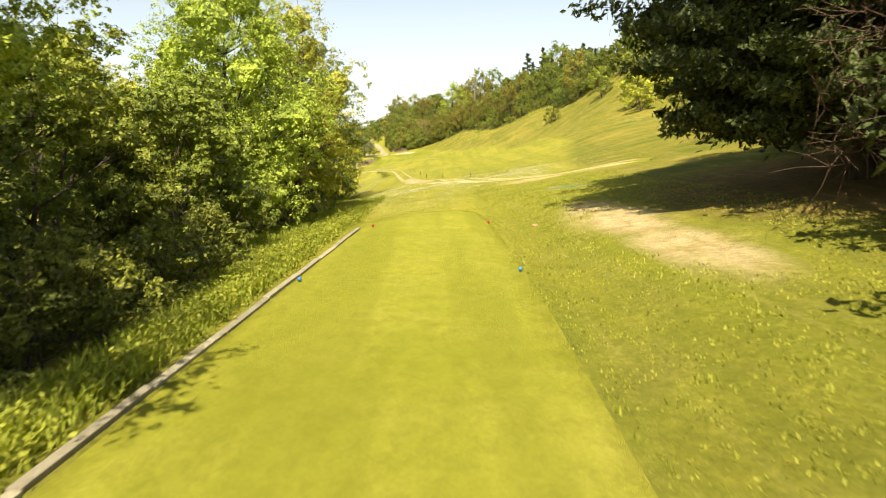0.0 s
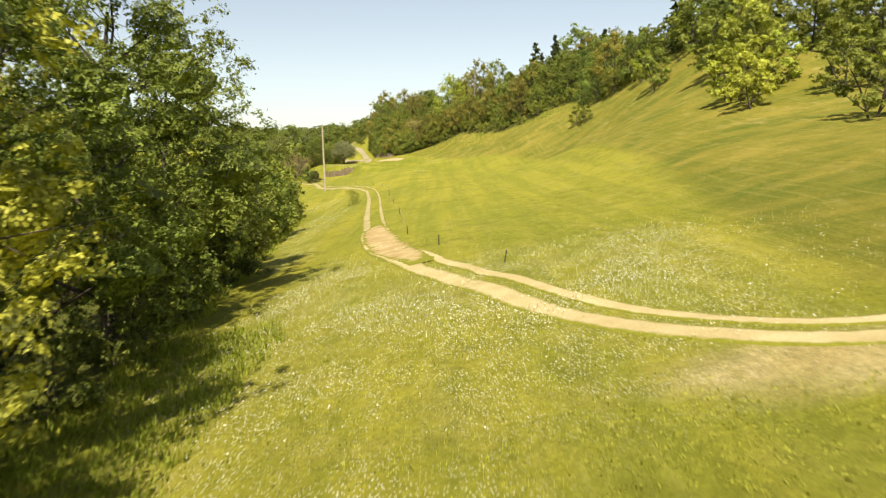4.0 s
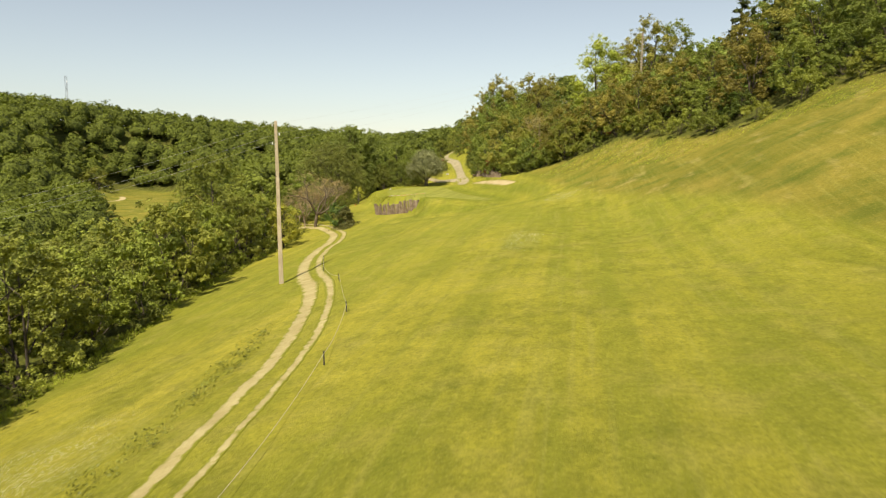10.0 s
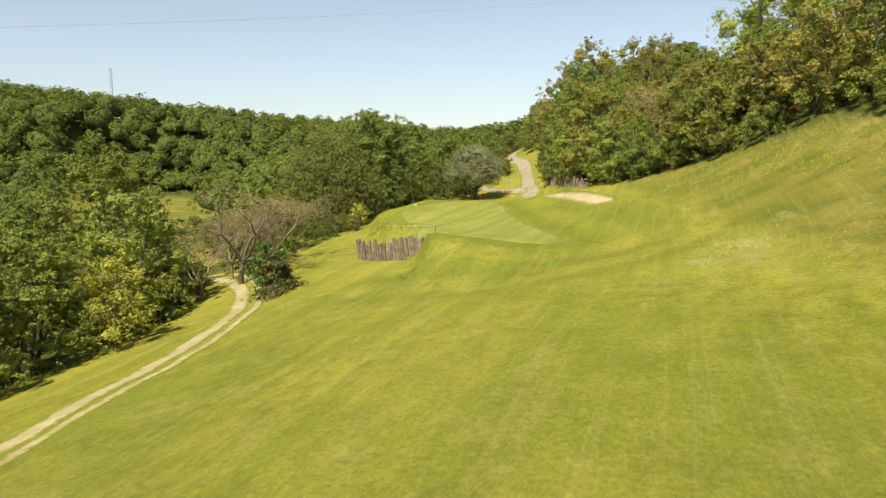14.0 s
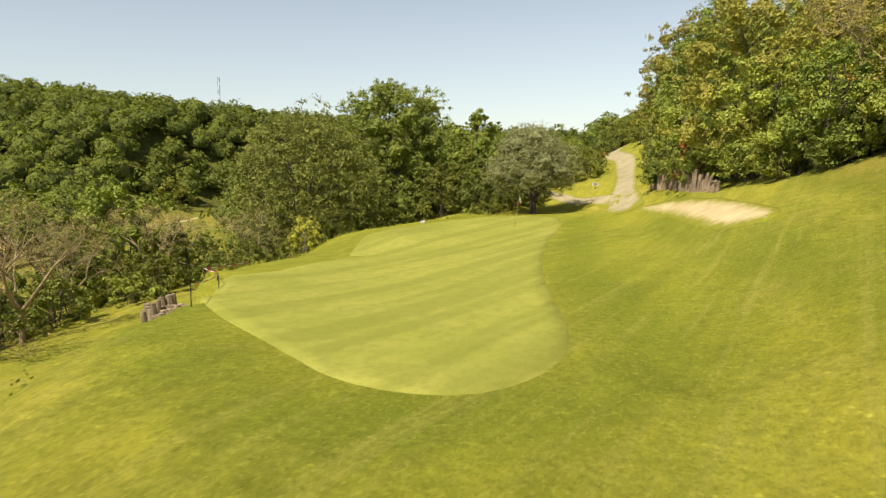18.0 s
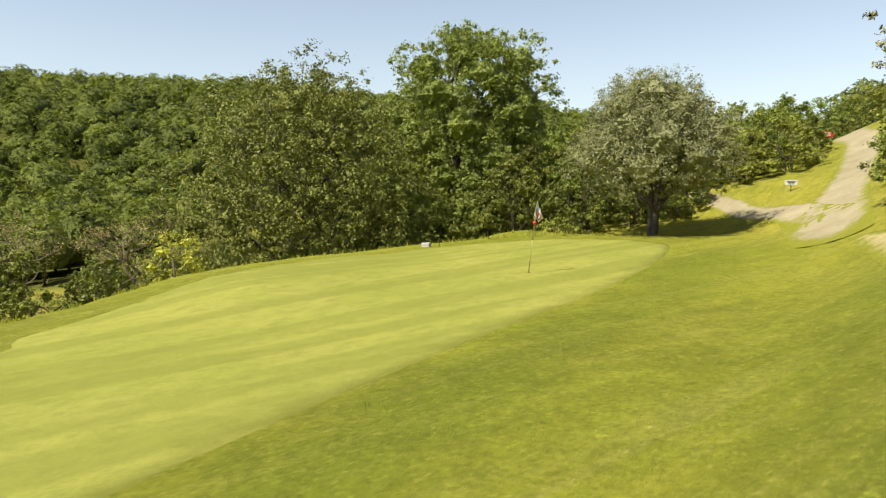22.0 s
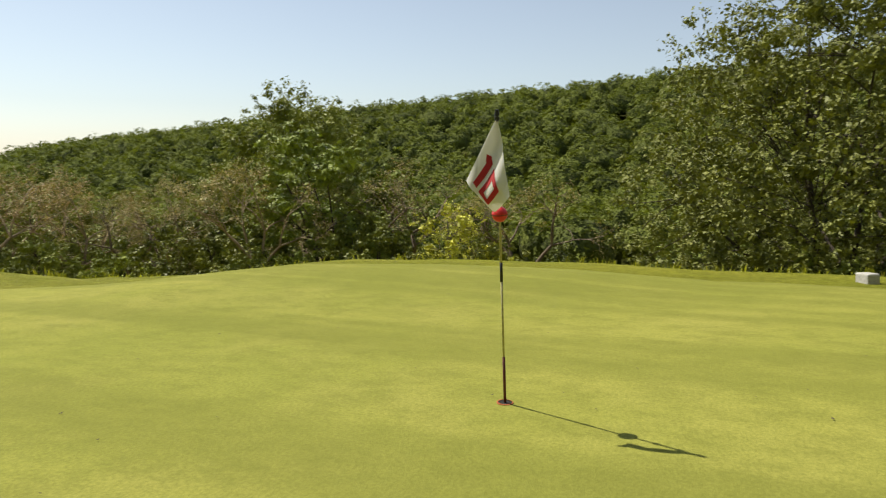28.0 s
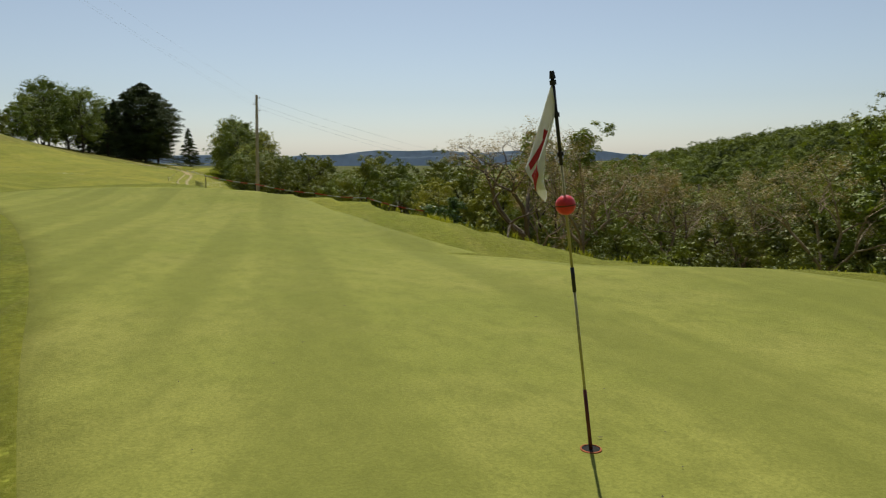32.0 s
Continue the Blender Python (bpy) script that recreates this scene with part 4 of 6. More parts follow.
def conifer(seed, tall, wide, count, start=0.06, sparse=1.0, droop=0.25, card=0.5, profile=None, bald=None):
    r = np.random.default_rng(seed)
    wood = [chain(curve_points(r, [0, 0, -0.4], [0, 0, tall], 8, 0.01), tall * 0.018 + 0.03, 0.02, 8)]
    spots, outs = [], []
    arms = int(tall * 7 * sparse)
    per = max(4, count // arms)
    for k in range(arms):
        level = (k + r.uniform()) / arms
        z = tall * (start + (0.97 - start) * level)
        reach = wide * (1 - level) ** 0.85 * r.uniform(0.75, 1.15) + 0.15
        if profile:
            reach = wide * float(np.interp(level, *profile)) * r.uniform(0.72, 1.08) + 0.15
        a = r.uniform(0, 6.28)
        base = np.array([0, 0, z])
        end = np.array([math.cos(a) * reach, math.sin(a) * reach, z + reach * (0.12 - droop * r.uniform(0.6, 1.6))])
        pts = curve_points(r, base, end, 5, 0.06)
        wood.append(chain(pts, 0.012 * tall * (1 - level) * 0.35 + 0.012, 0.006, 4))
        share = per
        if bald and bald[0] < math.degrees(a) < bald[1] and level < bald[2]:
            share = max(2, per // 2)
        s = r.uniform(0.25, 1.02, share) ** 0.7
        q = base * (1 - s)[:, None] + end * s[:, None] + r.normal(0, 1, (share, 3)) * (0.10 + 0.16 * reach * (1.1 - s))[:, None] * [1, 1, 0.5]
        spots.append(q)
        outs.append(np.broadcast_to(unit(end - base + [0, 0, 0.4]), q.shape))
    spot = np.concatenate(spots)
    return joined(*wood), leaves(r, spot, np.concatenate(outs), card, 0.35, 0.4)


def bare_tree(seed, tall, wide, twigs=900, count=500, size=0.09, girth=0.022):
    """Forked limbs and many fine twigs, with a few dry leaves."""
    r = np.random.default_rng(seed)
    wood, ends = [], []
    tips = [(np.array([0, 0, -0.3]), np.array([r.normal(0, 0.1), r.normal(0, 0.1), tall * 0.22]), tall * girth)]
    wood.append(chain(curve_points(r, tips[0][0], tips[0][1], 4, 0.05), tips[0][2] * 1.2, tips[0][2], 7))
    level = [(tips[0][1], np.array([0, 0, 1.0]), tall * 0.36, tips[0][2])]
    for depth in range(6):
        after = []
        for p, d, length, rad in level:
            for _ in range(4 if depth == 0 else (3 if depth < 3 else 2)):
                flare = [wide / tall * 1.1, wide / tall * 1.1, 0.55]
                way = unit(d * 0.9 + r.normal(0, 0.75, 3) * flare + [0, 0, 0.12])
                far = p + way * length * r.uniform(0.6, 1.05)
                far[2] = max(far[2], 0.35)
                wood.append(chain(curve_points(r, p, far, 4, 0.10), rad * 0.72, rad * 0.45, 5 if depth < 2 else 3))
                after.append((far, way, length * 0.66, rad * 0.5))
        level = after
        if len(level) > twigs:
            level = [level[i] for i in r.choice(len(level), twigs, replace=False)]
        ends = [p for p, *_ in level]
    e = np.array(ends)
    spot = e[r.integers(0, len(e), count)] + r.normal(0, 0.12, (count, 3))
    return joined(*wood), leaves(r, spot, unit(spot), size, 0.6)


def tree_thing(name, made, bark, leaf, label, category, group="", crown="crown"):
    ob = thing(name, label, category, group)
    mesh_part("trunk", mesh_of("trunk", *made[0], True), bark, ob)
    mesh_part(crown, mesh_of(crown, *made[1]), leaf, ob)
    return ob


def plant(kinds, x, y, size=1.0, turn=None, sink=0.05, r=rng):
    """Stands one more of a kind of tree on the ground; the first stands itself."""
    ob = kinds[0] if len(kinds) == 1 else kinds[int(r.integers(0, len(kinds)))]
    m = Matrix.Translation(on_land(x, y, sink)) @ pose(0, 0, 0, 0, 0, r.uniform(0, 360) if turn is None else turn) @ Matrix.Diagonal((size, size, size * float(r.uniform(0.94, 1.06)), 1))
    if ob.get("stands"):
        return copy_thing(ob, m)
    ob["stands"] = 1
    ob.matrix_basis = m
    return ob


LEFT = "trees along the wooded valley edge"
oaks = [tree_thing("oak_tree", broadleaf(11 + k, 12.5, 5.0, 20000, 0.165, 0.14, 15, fill=80, boughs=5), BARK, OAK_LEAF, "tall leafy oak at the edge of the wood", "tree", LEFT) for k in range(2)]
ashes = [tree_thing("ash_tree", broadleaf(21 + k, 11.5, 4.4, 19000, 0.165, 0.10, 14, 0.5, fill=80, boughs=5), BARK, ASH_LEAF, "bright green broadleaf tree at the edge of the wood", "tree", LEFT) for k in range(2)]
smalls = [tree_thing("young_tree", broadleaf(31 + k, 7.2, 3.5, 6000, 0.23, 0.04, 12, 0.75, stems=3, fill=50), BARK, (OAK_LEAF, EDGE_LEAF, BANK_LEAF)[k], "rounded young broadleaf tree with a low crown", "tree", LEFT) for k in range(3)]
shrubs = [tree_thing("shrub", broadleaf(41 + k, 2.9, 2.1, 2500, 0.17, 0.0, 8, 0.65, stems=4, girth=0.07, fill=40), BARK, (BANK_LEAF, SHRUB_LEAF, BANK_LEAF)[k], "dense green shrub on the bank", "shrub", "shrubs on the bank", "foliage") for k in range(3)]
hill_trees = [tree_thing("hillside_tree", broadleaf(51 + k, 6.2, 3.0, 6400, 0.165, 0.0, 16, 0.7, stems=3, fill=34, boughs=1), BARK, (HILL_LEAF, HILL_DARK, SHRUB_LEAF, HILL_OLIVE)[k], ("bushy broadleaf tree on the hillside", "dark green bushy tree on the hillside", "fresh green bushy tree on the hillside", "olive-yellow bushy tree on the hillside")[k], "tree", "trees of the hillside wood") for k in range(4)]
valley_trees = [tree_thing("valley_tree", broadleaf(61 + k, 9.5, 4.3, 6000, 0.30, 0.08, 13, 0.7, fill=50), BARK, (WOOD_LEAF, OAK_LEAF)[k], "dark green full-crowned tree in the valley", "tree", "trees in the valley") for k in range(2)]
spruces = [tree_thing("spruce_tree", conifer(71, 11.0, 2.6, 1000, 0.05, 0.5, 0.2, 0.9), BARK, NEEDLE, "dark narrow spruce on the hill top", "conifer", "spruces on the hill top")]

great = tree_thing("ash_tree", broadleaf(29, 15.6, 6.0, 62000, 0.155, 0.04, 24, 0.6, 0.4, fill=130, boughs=5), BARK, GREAT_LEAF, "great bright green tree with a full rounded crown beside the tee", "tree", LEFT)
plant([great], -11.6, 39.5, 1.0)
high = tree_thing("ash_tree", broadleaf(28, 14.2, 5.4, 34000, 0.16, 0.36, 18, 0.55, 0.4, fill=110, boughs=5), BARK, GREAT_LEAF, "tall tree with a high bright green crown over a shaded hollow", "tree", LEFT)
plant([high], -11.0, 10.2, 1.0)
# the two big trees beside the tee, and the wood that follows the slope
# those at y below 4 stand out of view, added to shade the hollow
for x, y, kind, size in ((-10.2, 27, smalls, 1.15), (-9.8, 46.5, ashes, 1.3), (-12.0, 56, oaks, 1.15),
                         (-13.0, 65, oaks, 1.2), (-13.6, 73, oaks, 1.05), (-15.4, 80.5, ashes, 0.86), (-11.4, -3.5, oaks, 1.0), (-8.6, 1.6, ashes, 0.95), (-8.8, -3.2, ashes, 1.05), (-11.6, 3.2, oaks, 0.95), (-14, 19, oaks, 0.86), (-16.5, 33, ashes, 0.75), (-17, 48, oaks, 1.0), (-19, 66, ashes, 0.95)):
    plant(kind, x, y, size)
for y in np.arange(3, 84, 4.6):
    x = np.interp(y, WOOD_Y, WOOD_X)
    plant(shrubs, x - 1.0 + rng.normal(0, 0.3), y + rng.normal(0, 0.6), rng.uniform(0.75, 1.15))
for x, y, s in ((-6.5, 5.0, 0.8), (-6.3, 7.4, 0.75), (-6.6, 9.8, 0.9), (-6.4, 12.4, 0.8), (-6.7, 15.4, 0.9), (-6.9, 18.6, 0.8), (-7.2, 22, 0.85)):
    plant([shrubs[0]], x, y, s)
for y in np.arange(84, 212, 5.2):
    x = np.interp(y, WOOD_Y, WOOD_X)
    plant(smalls, x - 2.6 + rng.normal(0, 0.5), y + rng.normal(0, 0.8), rng.uniform(0.78, 1.1) * (1.12 if y > 176 else 1.0))
    plant(smalls, x - 7.5 + rng.normal(0, 1.0), y + rng.normal(0, 1.2), rng.uniform(0.85, 1.15) * (1.0 if y < 192 else 0.7))
    if rng.uniform() < 0.55:
        plant(shrubs, x - 0.9, y + 2.5, rng.uniform(0.6, 1.0))
    plant(valley_trees, x - 14 + rng.normal(0, 1.5), y + rng.normal(0, 2.0), rng.uniform(0.7, 0.95))

for x, y, s in ((-13.6, 69.5, 0.9), (-13.2, 75, 0.8), (-12.5, 14, 1.2), (-12.8, 21, 1.25), (-12.2, 31, 1.2), (-14.5, 7, 1.3), (-13.5, 39, 1.2), (-16, 26, 1.4)):
    plant(smalls, x, y, s)


edge_trees = tree_thing("field_tree", broadleaf(95, 11.5, 4.8, 8000, 0.36, 0.0, 20, 0.65, fill=40, boughs=3, stems=3), BARK, OAK_LEAF, "tall bushy tree at the edge of the slope", "tree", "tall trees above the tee")

# hillside wood above the hedge line
def hedge_x(y):
    return float(np.interp(y, HEDGE_Y, HEDGE_X))


hill_r = np.random.default_rng(57)
for y in np.concatenate([np.arange(166, 232, 3.4), np.arange(232, 300, 4.0)]):
    x = hedge_x(y)
    kinds = hill_trees[:2] if y < 203 else [hill_trees[k] for k in (0, 1, 2, 0, 1, 2, 2, 3)]
    far = 0.86 if y > 212 else 1.0
    plant([shrubs[1]], x + 1.2 + hill_r.normal(0, 0.4), y + hill_r.normal(0, 0.6), hill_r.uniform(0.85, 1.5), r=hill_r)
    plant(kinds, x + (2.6 if y > 228 else 4.2) + hill_r.normal(0, 0.5), y + hill_r.normal(0, 0.9), hill_r.uniform(0.9, 1.25) if y > 228 else hill_r.uniform(0.6, 0.9), r=hill_r)
    plant(kinds, x + 8.5 + hill_r.normal(0, 1.2), y + hill_r.normal(0, 1.2), far * hill_r.uniform(0.85, 1.25), r=hill_r)
    plant(kinds, x + 14 + hill_r.normal(0, 1.5), y + hill_r.normal(0, 1.2), far * hill_r.uniform(1.0, 1.35) * (0.74 if y > 230 else 0.9 if y > 212 else 1.0), r=hill_r)
    if y > 176:
        plant(kinds, x + 21 + hill_r.normal(0, 2), y + hill_r.normal(0, 1.5), far * hill_r.uniform(1.1, 1.5) * (1.15 if y < 212 else 0.7 if y < 230 else 0.58), r=hill_r)
for x, y, s in ((5.5, 233.5, 0.85), (-15.5, 291, 1.1), (-11, 287, 1.1), (-18.5, 283, 0.8), (10, 262, 1.15), (14, 255, 1.2), (2, 262, 1.0), (-4, 275, 1.1), (8, 280, 1.2), (20, 270, 1.2)):
    plant(hill_trees, x, y, s)
HILL_CROWN = "full-crowned broadleaf tree standing above the hillside bushes"
for x, y, s in ((-15.5, 271.5, 0.66), (-19.3, 265.5, 0.74), (-12, 262, 0.72), (-20.5, 273.5, 0.66), (-9, 268, 0.66), (-6, 256, 0.68), (1, 246, 0.6), (9, 240, 0.6), (13, 232, 0.6)):
    tagged(plant(valley_trees, x, y, s), HILL_CROWN, group="trees of the hillside wood")
for x, y, s in ((-1.5, 232.0, 0.85), (9.5, 219.0, 0.75), (14.0, 214.0, 0.8), (20.0, 203.0, 0.85), (3.5, 229.0, 0.7)):
    plant([hill_trees[3]], x, y, s)
tagged(plant(ashes, 4.6, 237.6, 0.95), "tall fresh green tree rising from the hillside wood", group="trees of the hillside wood")
for k in range(34):
    s = k / 33
    plant(spruces, 66 - 30 * s + rng.normal(0, 2.5), 150 + 125 * s + rng.normal(0, 3), rng.uniform(0.85, 1.3))

for x, y, s in ((23.5, 207, 0.72), (26.5, 226, 0.9), (30, 205, 0.72), (35, 224, 0.9), (38, 196, 0.75), (31, 214, 0.7), (41, 186, 0.8)):
    plant(spruces, x, y, s)

for y in np.arange(230, 264, 2.1):
    x = hedge_x(y)
    plant(shrubs, x + 0.7 + rng.normal(0, 0.3), y, rng.uniform(0.8, 1.2))
    plant([shrubs[1]], x + 2.4 + rng.normal(0, 0.4), y + 1.0, rng.uniform(1.1, 1.6))

# scattered trees on the open slope
orchard = [tree_thing("slope_tree", broadleaf(81 + k, 5.4, 2.3, 2400, 0.26, 0.04, 10, stems=2), BARK, (ASH_LEAF, SHRUB_LEAF)[k], "small round tree alone on the open slope", "tree", "scattered trees on the open slope") for k in range(2)]
for x, y, s in ((31, 109.4, 1.2), (32.1, 86.8, 1.25), (45.3, 93.1, 1.4), (33.2, 109, 1.05), (37, 111, 0.9), (38.5, 102, 0.95), (33.4, 142, 0.95), (34.5, 153, 0.85), (25.0, 159, 0.55), (26.2, 157.2, 0.5), (42, 98, 1.1), (30.6, 104, 0.9), (40, 124, 1.0),
                (44, 136, 1.2), (41, 80, 1.3), (40, 170, 1.1), (46, 150, 1.4), (48, 112, 1.5), (52, 126, 1.6), (50, 95, 1.5), (46, 72, 1.4)):
    plant(orchard, x, y, s)
for x, y, s in ((30, 66, 0.95), (35, 58, 1.05), (32.5, 73, 0.85), (27, 22, 1.3), (33, 34, 1.3), (24, 3, 1.3)):
    plant([edge_trees], x, y, s)
for x, y, s in ((26, 47, 1.15), (31, 40, 1.35), (36, 44, 1.3), (28.5, 31, 1.3), (33, 50, 1.2)):
    plant(oaks, x, y, s)
for x, y, s in ((41, 138, 1.05), (45, 132, 1.15), (40, 147, 1.0), (39.5, 156, 0.95), (48, 126, 1.2), (46, 142, 1.15), (38.5, 164, 0.9), (43, 152, 1.1), (50, 118, 1.1), (53, 134, 1.2), (46, 161, 1.1)):
    plant(valley_trees, x, y, s)
for x, y, s in ((35.5, 125.5, 1.25), (37.8, 121, 1.5), (36.8, 117, 1.2)):
    plant(orchard, x, y, s)
for x, y, s in ((44.5, 146, 1.2), (43, 139, 1.15), (47, 137, 1.3), (42, 158, 1.2)):
    plant(spruces, x, y, s)
for x, y, s in ((-36.5, 257.5, 0.8), (-38.6, 254.5, 0.75), (-34.0, 259.6, 0.55)):
    plant([smalls[2]], x, y, s)
for x, y, s in ((28.6, 171.5, 0.85), (30.2, 166.5, 0.95), (31.5, 174, 1.0), (32, 162.5, 0.9), (34, 168, 1.1), (35.5, 160, 1.1), (33, 178.5, 1.0), (37, 166, 1.2)):
    plant(hill_trees, x, y, s)
for k in range(26):
    plant(hill_trees, rng.uniform(48, 72), rng.uniform(40, 165), rng.uniform(0.9, 1.4))

# behind the green
green_trees = tree_thing("maple_tree", broadleaf(91, 12.9, 6.8, 66000, 0.17, 0.0, 30, 0.65, 0.6, fill=80, boughs=9, stems=3, tight=26, heart_size=0.15), BARK, BROWN_LEAF, "large olive-brown spreading tree behind the green", "tree")
plant([green_trees], -44.8, 243.4, 1.0)
tall_green = tree_thing("lime_tree", broadleaf(92, 15.0, 6.0, 68000, 0.19, 0.0, 34, 0.65, 0.2, fill=130, boughs=5, stems=2, tight=34), BARK, LIME_LEAF, "tall fresh green tree behind the green", "tree")
plant([tall_green], -44.0, 255.4, 1.06)
dark_oak = tree_thing("holm_oak_tree", broadleaf(93, 11.5, 4.8, 26000, 0.19, 0.12, 16, fill=80, boughs=4), BARK, OAK_LEAF, "leafy tree with lobed crown on the valley slope", "tree")
plant([dark_oak], -53.5, 215.5, 1.2)
for x, y, s in ((-52, 262, 1.0), (-47, 268, 0.9), (-40, 266, 0.75), (-55, 250, 0.95), (-56, 238, 0.9), (-60, 208, 0.9), (-40, 275, 0.8), (-34, 278, 0.7), (-49.5, 284, 1.3), (-57, 282, 1.15), (-43, 287, 1.05), (-58, 270, 1.0)):
    plant(valley_trees, x, y, s)
for y in np.arange(214, 262, 3.0):
    x = float(np.interp(y, [214, 222, 230, 240, 250, 262], [-36, -36.5, -37.5, -38, -37, -35.5]))
    if y < 238:
        plant(shrubs, x + rng.normal(0, 0.5), y + rng.normal(0, 0.5), rng.uniform(0.55, 0.95))
    plant(shrubs, x - 3.2 + rng.normal(0, 0.6), y + rng.normal(0, 0.8), rng.uniform(0.8, 1.3))
for x, y, s in ((-31.5, 258, 0.7), (-34.5, 261, 0.9), (-29.5, 262, 0.65), (-31, 266, 0.8), (-33, 271, 0.7), (-32.2, 276, 0.6), (-33, 281, 0.7), (-31.8, 286, 0.6), (-31, 292, 0.9), (-36, 290, 1.0), (-26.4, 277.5, 0.9), (-26.6, 282.5, 0.9), (-24.8, 272.2, 0.7), (-35.5, 254.5, 0.9), (-33.6, 251.5, 0.55)):
    plant(shrubs, x, y, s * 1.1)

for x, y, s in ((-31.0, 263.5, 0.6), (-33.5, 266, 0.7), (-30.8, 268.5, 0.5), (-32.6, 274.5, 0.45), (-35, 263, 0.7), (-33.5, 271, 0.5), (-28.6, 264.5, 0.45), (-25.4, 279.5, 0.6)):
    plant(hill_trees[:3], x, y, s)
for x, y, s in ((-33.8, 253.6, 0.6), (-32.2, 256.6, 0.55), (-35.6, 257, 0.7), (-30.4, 258.4, 0.4), (-36.5, 251.5, 0.6)):
    plant([smalls[2]], x, y, s)
for x, y, s in ((-32.4, 252.4, 0.7), (-31.2, 254.8, 0.75), (-29.9, 256.6, 0.6)):
    plant([shrubs[0]], x, y, s)
for x, y, s in ((-27.2, 262.8, 1.0), (-27.8, 266.4, 0.8), (-29.8, 269.8, 0.7), (-29.2, 261.6, 0.9), (-30.8, 260.9, 0.8)):
    plant(shrubs, x, y, s)
olive = tree_thing("olive_tree", broadleaf(101, 7.0, 3.6, 70000, 0.115, 0.33, 26, 0.32, 0.0, 0.24, stems=2, flat=0.85, fill=120, boughs=5, tight=24), OLIVE_BARK, OLIVE_LEAF, "silvery grey-green olive tree with a forked trunk", "tree")
plant([olive], -28.0, 251.4, 1.0, 40)
red_bush = tree_thing("red_shrub", broadleaf(102, 3.4, 1.6, 1500, 0.17, 0.0, 6, stems=3, girth=0.06), BARK, RED_LEAF, "shrub with rust-red leaves in the hedge", "shrub", "rust-red shrubs", "foliage")
for x, y, s in ((5.0, 226.5, 1.1), (-5.6, 239.5, 0.8), (-9.6, 240.4, 0.85), (-14.6, 246.2, 0.8), (-17.4, 252.0, 0.75)):
    plant([red_bush], x, y, s)
ivy = tree_thing("ivy_bush", broadleaf(103, 2.9, 1.55, 5200, 0.16, 0.0, 8, 0.8, 0.0, 0.08, 3), BARK, IVY_LEAF, "round glossy dark green ivy-clad bush", "shrub", "", "foliage")
plant([ivy], -30.6, 207.0, 1.15)
yew = tree_thing("drooping_conifer", conifer(104, 2.7, 2.2, 2600, 0.1, 2.4, 0.55, 0.3), BARK, YEW_LEAF, "low conifer with drooping branches on the slope", "conifer", "", "foliage")
plant([yew], -28.6, 204.6, 1.0)
for x, y, s in ((-6, 247, 1.05), (-2, 252, 0.95), (-9.5, 252, 1.1), (-11, 260, 1.1), (-4.5, 262, 0.85), (-12.5, 268, 0.9), (-18.0, 263, 1.15), (-19.0, 270, 1.0), (-16.6, 256.5, 1.25), (-20.5, 278, 0.95), (-15, 276, 1.0),
                (-34.5, 277, 0.6), (-33.5, 282, 0.55), (-33, 292, 0.8), (-36, 297, 0.9), (-30, 297, 0.85), (-38, 291, 0.7), (-42, 295, 0.8), (-27.5, 301, 0.85), (-46, 300, 0.9), (-37, 283, 0.6)):
    plant(hill_trees[:3], x, y, s)
sparse = tree_thing("sparse_tree", broadleaf(106, 5.2, 2.2, 5200, 0.10, 0.2, 10, 0.55, 0.8, fill=5, boughs=6), GREY_BARK, ASH_LEAF, "thin-leaved young tree below the green", "tree")
plant([sparse], -36.0, 233.2, 0.6)
tagged(plant([ashes[0]], -33.1, 195.0, 0.6), "leafy green tree below the lip of the green")
for x, y, s in ((-60, 240, 0.6), (-62, 243.5, 0.6), (-64, 237, 0.6), (-66, 246, 0.55), (-57, 236, 0.6), (-70, 249, 0.55), (-58, 244, 0.6), (-68, 240, 0.6)):
    plant([smalls[2]], x, y, s)
plant([smalls[0]], -42.5, 224.5, 0.95)
plant([smalls[0]], -46.8, 225.8, 0.72)
plant([smalls[2]], -41.0, 220.5, 0.6)
plant([smalls[1]], -147, 312, 1.3)
dead = [tree_thing("bare_tree", bare_tree(111 + k, 6.4, (4.4, 4.4, 5.6)[k], 1500, (9000, 6000, 6000)[k], 0.085, (0.020, 0.020, 0.026)[k]), (PALE_TWIG, PALE_TWIG, BROWN_TWIG)[k], PINK_LEAF, "almost leafless tree with fine pale twigs", "tree", "leafless trees beside the green", "dry_leaves") for k in range(3)]
for k, x, y, s in ((2, -34.6, 209.2, 1.2), (1, -36.4, 206.6, 0.8), (0, -35.0, 214.7, 0.92), (0, -37.2, 211.8, 0.95), (0, -38.8, 215.2, 0.9), (2, -38.6, 218.1, 0.55), (0, -39.4, 219.6, 0.75), (0, -38.9, 224.4, 0.8), (0, -5.4, 244.0, 1.15), (2, -40.6, 233.8, 0.62), (2, -44, 228, 0.8), (1, -41.5, 213.5, 0.9), (1, -45, 222, 0.9)):
    plant([dead[k]], x, y, s)

for x, y, s in ((-36.4, 203.8, 1.1), (-35.2, 200.6, 0.95), (-38.2, 207.2, 1.2), (-39.5, 203.5, 1.3), (-41, 209.5, 1.25), (-43.5, 206, 1.4), (-37.5, 199.5, 1.2)):
    plant([shrubs[0]], x, y, s)

# the great conifer beside the tee, with dry lower boughs
cedar = tree_thing("cypress_tree", conifer(121, 24.0, 10.6, 170000, 0.07, 2.5, 0.10, 0.38, ([0, 0.12, 0.22, 0.3, 0.5, 0.7, 0.9, 1], [0.60, 0.74, 0.86, 0.94, 1.0, 0.80, 0.38, 0.03]), (250, 345, 0.32)), BARK, NEEDLE, "huge dark conifer overhanging the tee", "conifer")
